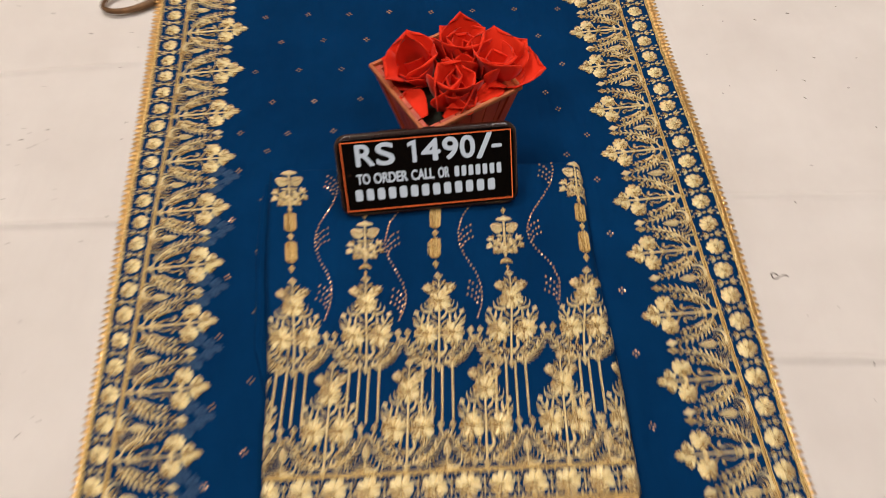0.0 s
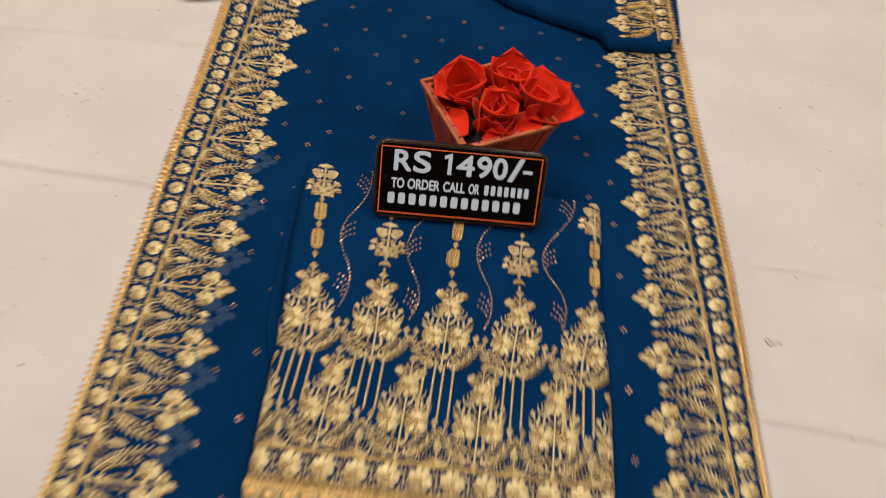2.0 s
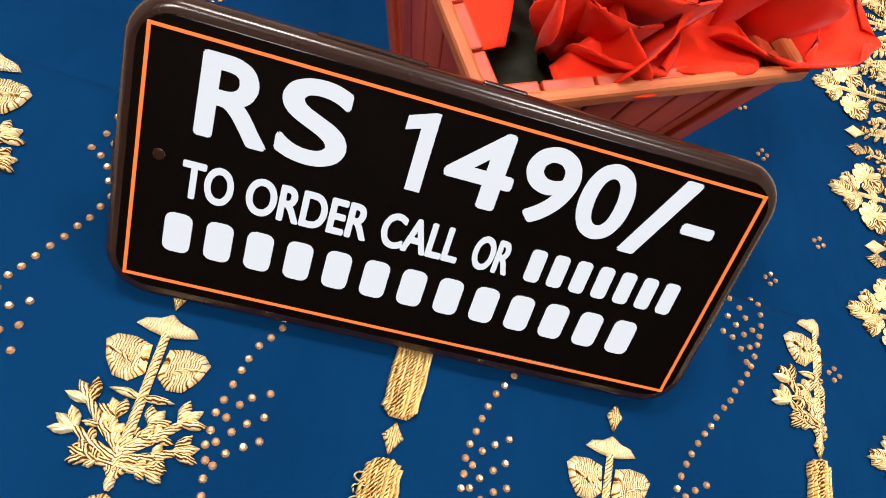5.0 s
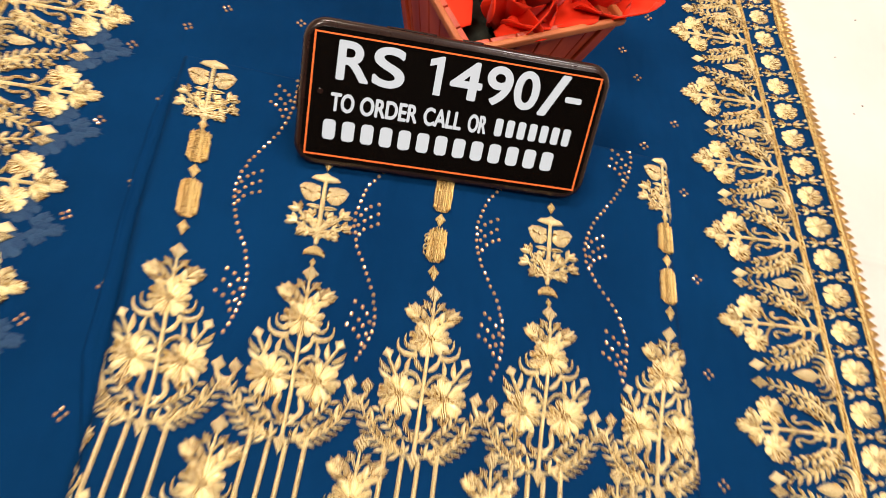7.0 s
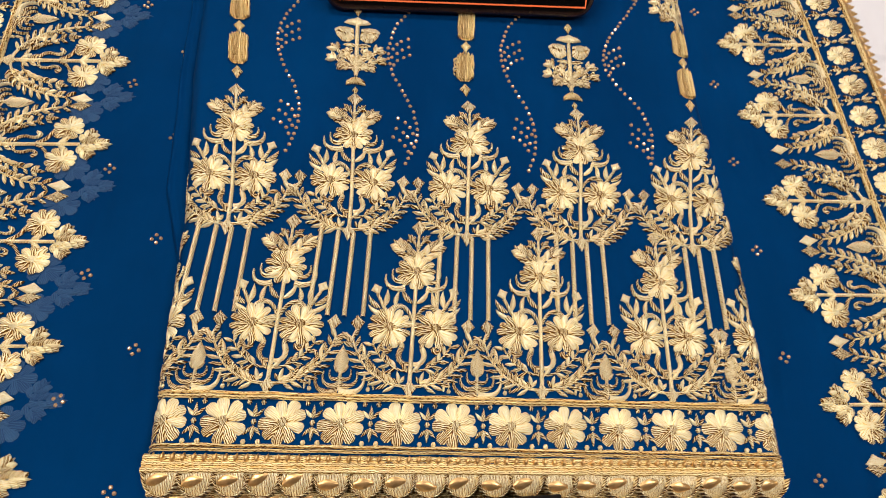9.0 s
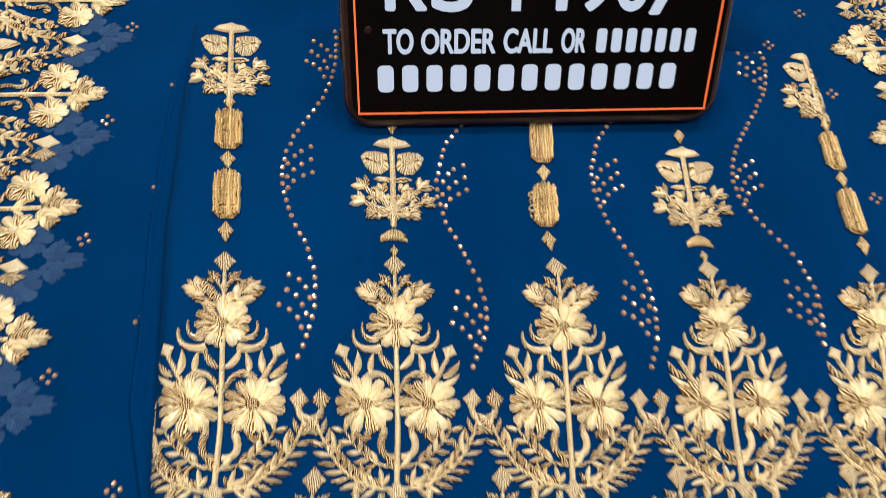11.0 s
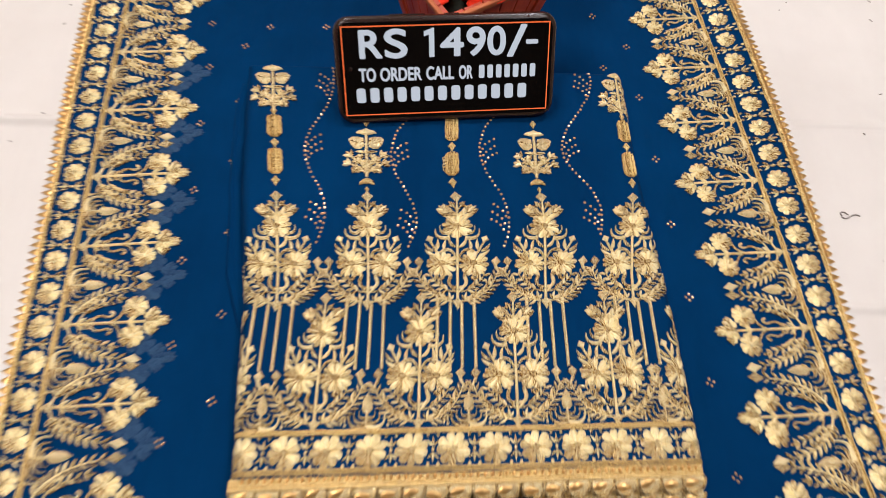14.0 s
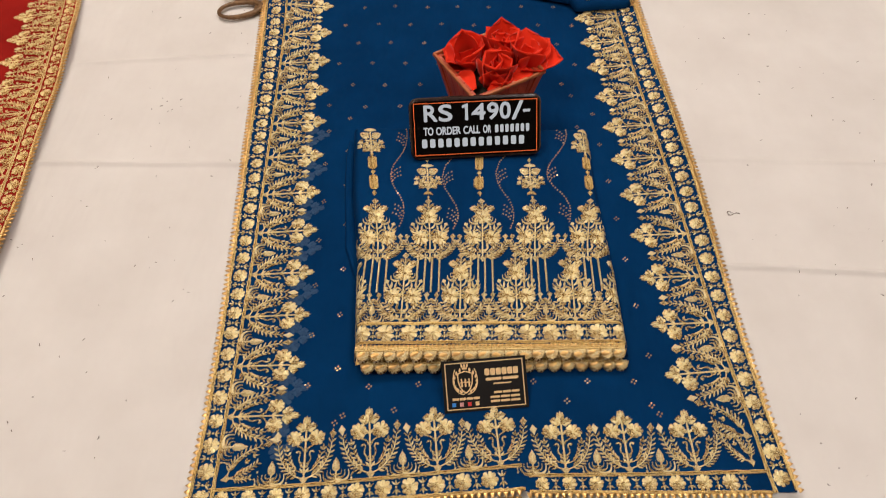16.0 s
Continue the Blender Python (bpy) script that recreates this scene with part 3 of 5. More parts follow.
class Edge:
    """A border line with its inward side; place() lays patterns along it."""

    def __init__(self, points, inward, height):
        self.p, self.s = smooth_curve(points)
        t = np.gradient(self.p, axis=0)
        t /= np.hypot(t[:, 0], t[:, 1])[:, None]
        self.n = np.stack([t[:, 1], -t[:, 0]], 1) * inward
        self.height, self.length = height, float(self.s[-1])

    def at(self, s, v):
        i = s / 0.004
        k = min(max(int(i), 0), len(self.s) - 2)
        f = i - k
        p = self.p[k] + (self.p[k + 1] - self.p[k]) * f
        n = self.n[k] + (self.n[k + 1] - self.n[k]) * min(max(f, 0), 1)
        return p[0] + n[0] * v, p[1] + n[1] * v

    def place(self, s0, us=1.0, vs=1.0, v0=0.0, lift=0.0007):
        def put(u, v, h):
            x, y = self.at(s0 + u * us, v0 + v * vs)
            return x, y, self.height(x, y) + h + lift
        return put

    def nearest(self, axis, value, v=0.0):
        return float(min(self.s, key=lambda s: abs(self.at(s, v)[axis] - value)))


SEAM = lambda y: 0.041 - 0.16 * (y + 0.04)


def scarf_height(x, y):
    z = 0.0034 + 0.0020 * noise.noise(Vector((x * 9, y * 5, 5))) + 0.0005 * noise.noise(Vector((x * 30, y * 14, 9)))
    if y < 0.10:
        z += 0.0016 * float(smooth01((SEAM(y) - x) / 0.0015 + 0.5) * smooth01((0.10 - y) / 0.05))
    for (x0, y0), (x1, y1), h, w in (((-0.208, 0.41), (-0.196, 0.30), 0.0016, 0.004), ((-0.190, 0.33), (-0.184, 0.20), 0.0012, 0.003)):
        t = (y - y0) / (y1 - y0)
        if -0.1 < t < 1.1:
            z += h * math.exp(-((x - x0 - (x1 - x0) * t) / w) ** 2) * float(smooth01(min(t + 0.1, 1.1 - t) * 4))
    z += 0.010 * math.exp(-((x + 0.315) / 0.035) ** 2 - ((y - 0.735) / 0.05) ** 2)
    z += 0.0028 * math.exp(-((x - 0.262 + 0.05 * (y - 0.33)) / 0.008) ** 2) * float(smooth01((y - 0.15) * 8) * smooth01((0.62 - y) * 8))
    return z


LEFT_Y = (-0.075, -0.05, 0.02, 0.115, 0.228, 0.354, 0.47, 0.62, 0.737, 1.0)
LEFT_X = (-0.280, -0.280, -0.281, -0.289, -0.301, -0.315, -0.328, -0.345, -0.359, -0.390)
RIGHT_Y = (-0.04, -0.026, 0.04, 0.128, 0.222, 0.333, 0.454, 0.584, 0.738, 1.0)
RIGHT_X = (0.298, 0.296, 0.287, 0.282, 0.279, 0.277, 0.270, 0.259, 0.250, 0.235)
out_left = lambda y: float(np.interp(y, LEFT_Y, LEFT_X))
out_right = lambda y: float(np.interp(y, RIGHT_Y, RIGHT_X))
low_edge = lambda x: float(np.interp(x, (-0.28, -0.18, -0.074, 0.036, 0.042, 0.17, 0.296), (-0.069, -0.064, -0.054, -0.044, -0.0455, -0.0425, -0.0385)))

scarf = thing("scarf", "deep blue chiffon scarf with gold embroidered border, spread flat", "scarf")
verts, faces = [], []
NA, NB = 150, 230
for j in range(NB + 1):
    for i in range(NA + 1):
        fx = i / NA
        y = 0.0
        for _ in range(3):
            x = out_left(y) + 0.007 + (out_right(y) - out_left(y) - 0.013) * fx
            y = low_edge(x) + 0.006 + (0.99 - low_edge(x)) * (j / NB) ** 1.15
        verts.append((x, y, scarf_height(x, y)))
for j in range(NB):
    for i in range(NA):
        k = j * (NA + 1) + i
        faces.append((k, k + 1, k + NA + 2, k + NA + 1))
cloth = link_mesh("cloth", verts, faces, BLUE, scarf)
mod = cloth.modifiers.new("thickness", "SOLIDIFY")
mod.thickness, mod.offset = 0.0007, -1

EDGES = {
    "left": Edge(((-0.2525, -0.067), (-0.253, -0.047), (-0.254, -0.027), (-0.261, 0.092), (-0.271, 0.238), (-0.282, 0.372), (-0.296, 0.534), (-0.315, 0.74), (-0.34, 1.0)), 1, scarf_height),
    "right": Edge(((0.271, -0.034), (0.268, -0.014), (0.265, 0.02), (0.253, 0.121), (0.242, 0.286), (0.231, 0.426), (0.216, 0.598), (0.205, 0.75), (0.19, 1.0)), -1, scarf_height),
    "low_left": Edge(((-0.257, -0.047), (-0.147, -0.037), (0.012, -0.018), (0.040, -0.015)), -1, scarf_height),
    "low_right": Edge(((0.043, -0.0245), (0.17, -0.0195), (0.270, -0.0140)), -1, scarf_height),
}


def tree(edge, s, us, vs, owner, mats, rnd, veiled=False):
    """One embroidered tree of the border with its flowers and leaf tip."""
    st = Stitch()
    border_spray(st, rnd)
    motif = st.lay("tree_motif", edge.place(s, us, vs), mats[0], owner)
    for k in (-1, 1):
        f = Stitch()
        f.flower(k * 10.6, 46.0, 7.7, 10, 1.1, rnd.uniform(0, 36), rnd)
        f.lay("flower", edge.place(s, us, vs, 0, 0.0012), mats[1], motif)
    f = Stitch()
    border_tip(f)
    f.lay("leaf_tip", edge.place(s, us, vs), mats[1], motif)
    return motif


def small_piece(name, draw, edge, s, us, vs, v0, owner, mat):
    st = Stitch()
    draw(st)
    return tagged(st.lay(name, edge.place(s, us, vs, v0), mat, owner), kind="stuff" if name == "sprig" else "")


def edge_row(edge, owner, width, mats, foil, pitch=0.0251, s0=0.0, s1=None, flip=1):
    """The flower row, the two cords and the pointed lace outside a border line."""
    s1 = edge.length if s1 is None else s1
    rnd = random.Random(int(edge.length * 1000))
    n = int((s1 - s0) / pitch)
    lace_of = lambda w: 0.0055 + max(0.0, w - 0.026) * 0.30
    for i in range(n):
        s = s0 + (i + 0.5) * pitch
        w = width(s) - lace_of(width(s))
        st = Stitch()
        st.flower(0, 0, min(7.8, w * 400), 9, 1.0, rnd.uniform(0, 40), rnd)
        st.lay("flower", edge.place(s, 1, 1, -w * 0.5), mats[1], owner)
        small_piece("sprig", sprig, edge, s + pitch / 2, 1.1, min(1.5, w / 0.018), -w * 0.5, owner, mats[0])
    for v, d in ((0, -0.9), (0, 0.9), (-1, -0.2), (-1, 1.3)):
        cord = Stitch()
        pts = []
        for k in range(int((s1 - s0) / 0.004) + 1):
            s = s0 + k * 0.004
            w = width(s) - lace_of(width(s))
            pts.append((s * 1000, v * w * 1000 + d + 0.25 * math.sin(k * 1.3 + d)))
        cord.line(pts, 1.5, 1.5, 0.9)
        cord.lay("cord", edge.place(0.0), mats[2], owner)
    lace = Stitch()
    k = 0
    while s0 + k * 0.0063 < s1:
        s = s0 + k * 0.0063
        l = lace_of(width(s)) * 1000
        w = width(s) * 1000 - l + 0.6
        c = s * 1000
        if l > 8:
            lace.pad([(c - 3.1, -w), (c + 3.1, -w), (c + 3.1, -w - l * 0.45), (c - 3.1, -w - l * 0.45)], rnd.uniform(0.3, 0.8), 0.75)
        w0 = w + (l * 0.4 if l > 8 else 0)
        l = l * 0.62 if l > 8 else l
        lace.pad([(c - 3.1, -w0), (c + 3.1, -w0), (c + 1.5, -w0 - l * 0.6 * rnd.uniform(0.8, 1.2)), (c + rnd.uniform(-0.5, 0.5), -w0 - l), (c - 1.5, -w0 - l * 0.6)], rnd.uniform(0.4, 0.9), 0.8)
        k += 1
    lace.lay("lace", edge.place(0.0), foil, owner, "pointed gold foil lace")


GOLDS = (GOLD, GOLD_PALE, GOLD_DARK)
rnd = random.Random(4)
L_TIPS = (0.98, 0.91, 0.843, 0.777, 0.712, 0.645, 0.577, 0.512, 0.449, 0.385, 0.324, 0.262, 0.203, 0.144, 0.087, 0.031)
R_TIPS = (0.93, 0.865, 0.80, 0.74, 0.682, 0.623, 0.564, 0.503, 0.442, 0.383, 0.321, 0.260, 0.201, 0.141, 0.081)
e = EDGES["left"]
marks = [e.nearest(1, y, 0.074) for y in L_TIPS if y < 0.92]
for i, s in enumerate(marks):
    us = 0.0610 / 0.0600 * (1.0 if i == 0 else (marks[i - 1] - s) / 0.0610)
    tree(e, s, us, 1.075, scarf, GOLDS, rnd)
    small_piece("lotus", lotus, e, s - 0.031, 0.82, 0.92, 0.0, scarf, GOLD)
    if 0.0 < L_TIPS[i + 1] < 0.48:
        veil = Stitch()
        border_tip(veil)
        for k in (-1, 1):
            veil.flower(k * 10.8, 46.5, 8.0, 8, 0.25, 0, rnd)
        for q, (u, v, h) in enumerate(veil.v):
            veil.v[q] = (u, v, h * 0.2)
        tagged(veil.lay("veiled_motif", e.place(s - 0.026, 1.0, 1.12, 0.004, 0.0002), VEILED, scarf, "blue-grey embroidery of the layer beneath showing through"), kind="stuff")
edge_row(e, scarf, lambda s: e.at(s, 0)[0] - out_left(e.at(s, 0)[1]), GOLDS, FOIL, s1=0.93)
e2 = EDGES["right"]
marks = [e2.nearest(1, y, 0.070) for y in R_TIPS if y < 0.80]
for i, s in enumerate(marks):
    tree(e2, s, 1.0, float(np.interp(R_TIPS[i + 3], (0.08, 0.56), (1.02, 0.95))), scarf, GOLDS, rnd)
    small_piece("lotus", lotus, e2, s - 0.030, 0.82, 0.92, 0.0, scarf, GOLD)
edge_row(e2, scarf, lambda s: out_right(e2.at(s, 0)[1]) - e2.at(s, 0)[0], GOLDS, FOIL, s1=0.80)
for key, tips, vs, us in (("low_left", (-0.174, -0.114, -0.052, 0.011), (0.98, 1.03, 0.95, 0.88), 1.03), ("low_right", (0.075, 0.138, 0.199), (0.91, 0.92, 0.90), 1.04)):
    e3 = EDGES[key]
    for x, k in zip(tips, vs):
        s = e3.nearest(0, x, 0.066)
        tree(e3, s, us, k, scarf, GOLDS, rnd)
        if x < 0.19 and x != 0.011:
            small_piece("lotus", lotus, e3, s + 0.031, 0.80, 0.84, 0.0, scarf, GOLD)
    small_piece("lotus", lotus, e3, e3.nearest(0, tips[0], 0.066) - 0.031, 0.80, 0.84, 0.0, scarf, GOLD)
    edge_row(e3, scarf, lambda s, q=e3: q.at(s, 0)[1] - low_edge(q.at(s, 0)[0]), GOLDS, FOIL)


def corner_piece(cx, cy, ang, owner, k, size=1.0):
    """The half tree of a mitred corner; its stem points along ang."""
    st = Stitch()
    half_tree(st, k)
    c, d = math.cos(radians(ang - 90)) * size, math.sin(radians(ang - 90)) * size

    def put(u, v, h):
        x, y = cx + c * u - d * v, cy + d * u + c * v
        return x, y, scarf_height(x, y) + h + 0.0007
    st.lay("corner_motif", put, GOLD, owner)


corner_piece(-0.248, -0.037, 14, scarf, -1, 0.95)
corner_piece(0.261, 0.019, 172, scarf, 1, 1.0)
corner_piece(0.256, -0.010, 96, scarf, -1, 0.85)
low = Stitch()
for i in range(42):
    c, l = -266 + 7.3 * i, random.uniform(6.5, 8.5)
    low.pad([(c - 3.6, 0), (c + 3.6, 0), (c + 2.0, -l * 0.6), (c + random.uniform(-0.6, 0.6), -l), (c - 2.0, -l * 0.6)], random.uniform(0.3, 1.0), 0.8)
low.lay("lower_lace", lambda u, v, h: (u, low_edge(u) + 0.0015 + v, 0.0012 + h), FOIL, scarf, "mirror-bright pointed lace of the lower layer")


# the scarf's far end, folded back over itself
def fold_front(x):
    return float(np.interp(x, (-0.05, 0.02, 0.073, 0.138, 0.148, 0.226, 0.250), (0.80, 0.751, 0.733, 0.714, 0.693, 0.703, 0.735)))


def fold_height(x, y):
    t = min(1.0, max(0.0, (y - fold_front(x)) / 0.010))
    z = 0.0045 + 0.011 * math.sqrt(1 - (1 - t) ** 2) + 0.0020 * noise.noise(Vector((x * 22, y * 30, 3)))
    return z * float(smooth01((x + 0.045) / 0.06)) + 0.0040


verts, faces = [], []
for j in range(50):
    for i in range(70):
        x = -0.045 + 0.287 * i / 69
        y = fold_front(x) + 0.27 * (j / 49) ** 2
        verts.append((x, y, fold_height(x, y)))
for j in range(49):
    for i in range(69):
        k = j * 70 + i
        faces.append((k, k + 1, k + 71, k + 70))
link_mesh("folded_end", verts, faces, BLUE, scarf, label="far end folded back, gold border showing")
back = Edge(((0.213, 0.706), (0.207, 0.80), (0.197, 0.97)), -1, fold_height)
rnd = random.Random(9)
# Same border, one gold darker: the fold's shade is put into the colour.
for s in (0.034, 0.094, 0.154):
    tree(back, s, 1.0, 0.95, scarf, (GOLD_DARK, GOLD, GOLD_DARK), rnd)
    small_piece("lotus", lotus, back, s + 0.030, 0.82, 0.92, 0.0, scarf, GOLD_DARK)
edge_row(back, scarf, lambda s: 0.027, (GOLD_DARK, GOLD, GOLD_DARK), FOIL, s0=0.004, s1=0.20)


def gem(r, h):
    ring = [(r * math.cos(k * math.pi / 4), r * math.sin(k * math.pi / 4)) for k in range(8)]
    v = [(x, y, 0) for x, y in ring] + [(x * 0.92, y * 0.92, h * 0.4) for x, y in ring] + [(x * 0.5, y * 0.5, h) for x, y in ring]
    f = [(k + o, (k + 1) % 8 + o, (k + 1) % 8 + 8 + o, k + 8 + o) for o in (0, 8) for k in range(8)] + [tuple(range(16, 24))]
    return v, f


vs_, fs_ = gem(0.00108, 0.0008)
first = None
spots = []
for i in range(11):
    spots.append((-0.2075 + 0.0046 * i, 0.431 - 0.0628 * i * 0.985))
    spots.append((-0.183 + 0.0052 * i, 0.458 - 0.0625 * i))
for i in range(8):
    spots.append((0.152 + 0.0034 * i, 0.471 - 0.0615 * i))
for i in range(3):
    spots.append((0.124 + 0.003 * i, 0.503 - 0.062 * i))
spots += [(-0.119, 0.063), (-0.065, 0.063), (-0.088, 0.038), (0.106, 0.075), (0.155, 0.076), (0.085, 0.050), (0.050, 0.070), (0.170, 0.050), (-0.140, 0.029)]
for j in range(6):
    for i in range(8):
        x, y = -0.213 + 0.050 * i + (0.025 if j % 2 else 0), 0.482 + 0.046 * j
        if x < 0.145 and (y > 0.56 or x < -0.08 or x > 0.11) and not (x > 0.10 and y < 0.52):
            spots.append((x, y))
spots = [(x, y) for x, y in spots if out_left(y) + 0.10 < x < out_right(y) - 0.10 + 0.01 and y > 0.02 and not (-0.15 < x < 0.145 and 0.08 < y < 0.42)]
for x, y in spots:
    x, y, a = x + random.uniform(-0.002, 0.002), y + random.uniform(-0.002, 0.002), random.uniform(-0.25, 0.25)
    for q in range(4):
        gx, gy = x + 0.0023 * math.cos(a + q * math.pi / 2), y + 0.0023 * math.sin(a + q * math.pi / 2)
        if first is None:
            first = ob = link_mesh("rhinestone", vs_, fs_, STONE, scarf, smooth=False)
        else:
            ob = new("rhinestone", first.data)
            ob.parent = scarf
        ob.matrix_basis = pose(gx, gy, scarf_height(gx, gy) + 0.0003, random.uniform(-8, 8), random.uniform(-8, 8), random.uniform(0, 45))

# ---------------------------------------------------------------- red scarf beside it
RED_OUT = ((-0.545, -0.06), (-0.561, 0.12), (-0.574, 0.25), (-0.588, 0.34), (-0.599, 0.42), (-0.610, 0.50), (-0.626, 0.60), (-0.658, 0.737), (-0.69, 0.90))


def red_out(y):
    return float(np.interp(y, [p[1] for p in RED_OUT], [p[0] for p in RED_OUT]))


def red_height(x, y):
    d = red_out(y) - x
    return 0.0045 + 0.0030 * noise.noise(Vector((x * 7, y * 9, 4))) + 0.0045 * math.exp(-(d / 0.03) ** 2) * (0.6 + 0.5 * math.sin(y * 34))


red = thing("red_scarf", "red chiffon scarf with gold embroidered border, lying beside the blue one", "scarf")
ob = sheet("cloth", lambda y: red_out(y) - 0.007 - 0.42 * np.linspace(1, 0, 90) ** 1.4, np.linspace(-0.06, 0.90, 170), red_height, RED, red)
mod = ob.modifiers.new("thickness", "SOLIDIFY")
mod.thickness, mod.offset = 0.0007, -1
e4 = Edge([(x - 0.030, y) for x, y in RED_OUT], -1, red_height)
rnd = random.Random(11)
for i in range(14):
    s = 0.045 + 0.060 * i
    tree(e4, s, 1.0, 1.08, red, (GOLD_RED, GOLD_RED, GOLD_RED), rnd)
    small_piece("lotus", lotus, e4, s + 0.030, 0.82, 0.92, 0.0, red, GOLD_RED)
edge_row(e4, red, lambda s: 0.030, (GOLD_RED, GOLD_RED, GOLD_RED), FOIL)

# ---------------------------------------------------------------- folded shirt
k_left = lambda y: float(np.interp(y, (0.05, 0.08, 0.21, 0.30, 0.42), (-0.131, -0.133, -0.144, -0.1595, -0.171)))
k_right = lambda y: float(np.interp(y, (0.05, 0.084, 0.216, 0.316, 0.42), (0.153, 0.152, 0.1475, 0.141, 0.1385)))
k_low = lambda x: 0.087 + 0.05 * (x + 0.13)
k_top = lambda x: 0.420 + 0.030 * x


def shirt_height(x, y):
    e = min((x - k_left(y)) / 0.010, (k_right(y) - x) / 0.012, (y - k_low(x)) / 0.005, (k_top(x) - y) / 0.010)
    e = min(1.0, max(0.0, e))
    top = 0.0275 - 0.030 * x + 0.0006 * noise.noise(Vector((x * 12, y * 7, 1)))
    return 0.004 + (top - 0.004) * math.sqrt(1 - (1 - e) ** 2)


shirt = thing("shirt", "folded blue shirt with gold embroidery and scalloped hem", "shirt")
verts, faces = [], []
NA, NB = 110, 130
for j in range(NB + 1):
    for i in range(NA + 1):
        a, b = 0.5 - 0.5 * math.cos(math.pi * i / NA), 0.5 - 0.5 * math.cos(math.pi * j / NB)
        y = 0.2
        for _ in range(3):
            x = k_left(y) + (k_right(y) - k_left(y)) * a
            y = k_low(x) + (k_top(x) - k_low(x)) * b
        verts.append((x, y, shirt_height(x, y)))
for j in range(NB):
    for i in range(NA):
        k = j * (NA + 1) + i
        faces.append((k, k + 1, k + NA + 2, k + NA + 1))
link_mesh("cloth", verts, faces, BLUE, shirt)


layer_left = lambda y: float(np.interp(y, (0.19, 0.234, 0.284, 0.318, 0.376, 0.42), (-0.146, -0.162, -0.168, -0.173, -0.178, -0.178)))
verts, faces = [], []
for j in range(60):
    y = 0.19 + 0.222 * j / 59
    for i in range(22):
        d = 0.034 * (i / 21) ** 1.8
        e = min(1.0, d / 0.0035, (0.413 - y) / 0.006, (y - 0.188) / 0.02)
        x = layer_left(y) + d + 0.0012 * noise.noise(Vector((y * 30, 0, 3)))
        verts.append((x, y, scarf_height(x, y) - 0.001 + 0.0065 * math.sqrt(1 - (1 - max(0, e)) ** 2) + 0.0008 * math.sin(d * 900) * max(0, e)))
for j in range(59):
    for i in range(21):
        k = j * 22 + i
        faces.append((k, k + 1, k + 23, k + 22))
link_mesh("lower_layer", verts, faces, BLUE, shirt, label="plain blue lower layer creased beside the fold")


def on_shirt(a0, b0, us=1.0, vs=1.0, lift=0.0006):
    def put(u, v, h):
        a, b = a0 + u * us, b0 + v * vs
        fan = 1.25 * max(0.0, b - 0.22)
        most = float(np.interp(a, (-0.03, 0.0, 0.045, 0.085, 0.11), (0.3, 0.1, 0.045, 0.05, 0.10)))
        x, y = a * (1 + min(fan, most)) - 0.0038 * float(smooth01((b - 0.28) / 0.03) * smooth01((0.1 - abs(a)) / 0.06)) * (a > -0.03), b + 0.045 * a
        edge = min(x - k_left(y), k_right(y) - x)
        if edge < 0.0:
            x = min(max(x, k_left(y) - 0.001), k_right(y) + 0.001)
        return x, y, max(0.005, shirt_height(x, y) + min(0.0, edge) * 0.9) + h + lift
    return put


rnd = random.Random(21)
COLUMNS = (-0.118, -0.0595, -0.0005, 0.0585, 0.118)
for row, (b0, vs, cols) in enumerate(((0.2070, 0.985, COLUMNS), (0.1290, 0.975, (-0.148, -0.0865, -0.0245, 0.0360, 0.0975, 0.152)))):
    for a in cols:
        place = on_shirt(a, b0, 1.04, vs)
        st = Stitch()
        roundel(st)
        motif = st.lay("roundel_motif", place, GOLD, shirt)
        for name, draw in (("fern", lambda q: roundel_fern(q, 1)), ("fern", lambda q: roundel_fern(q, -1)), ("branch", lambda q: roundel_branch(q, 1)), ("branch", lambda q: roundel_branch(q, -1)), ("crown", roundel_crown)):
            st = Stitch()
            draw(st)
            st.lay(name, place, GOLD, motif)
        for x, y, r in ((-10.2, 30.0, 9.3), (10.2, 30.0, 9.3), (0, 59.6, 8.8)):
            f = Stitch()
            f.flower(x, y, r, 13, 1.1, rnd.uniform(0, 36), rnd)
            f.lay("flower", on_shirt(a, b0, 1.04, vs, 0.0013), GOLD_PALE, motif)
for a in COLUMNS:
    for dx, top in ((-13.0, 4.0), (-4.8, 0.5), (2.6, 0.0), (10.8, 3.0)):
        st = Stitch()
        st.line([(dx, top), (dx * 1.02, -15), (dx * 1.04, -30), (dx * 1.05, -44)], 2.2, 2.0, 0.8)
        st.lay("stalk", on_shirt(a, 0.2070), GOLD, shirt)
for a in (-0.118, -0.0555, 0.0060, 0.0667, 0.1280):
    st = Stitch()
    hem_bud(st)
    st.lay("hem_bud", on_shirt(a, 0.1264, 0.70, 0.78, 0.0003), GOLD, shirt)
for i in range(12):
    a = -0.1265 + 0.0265 * i * 0.93
    st = Stitch()
    st.flower(0, 0, 9.2, 9, 1.0, rnd.uniform(0, 40), rnd)
    st.lay("flower", on_shirt(a, 0.1140), GOLD_PALE, shirt)
    st = Stitch()
    sprig(st)
    tagged(st.lay("sprig", on_shirt(a + 0.0124, 0.1140, 1.0, 1.1), GOLD, shirt), kind="stuff")
for v, w in ((0.1245, 1.7), (0.1262, 1.2), (0.1040, 1.5), (0.1022, 1.3), (0.0955, 1.5), (0.0940, 1.3)):
    hem = Stitch()
    hem.line([(-140 + 4 * k, v * 1000 + 0.2 * math.sin(k)) for k in range(73)], w, w, 0.9)
    hem.lay("cord", on_shirt(0, 0), GOLD_DARK, shirt)
beads = Stitch()
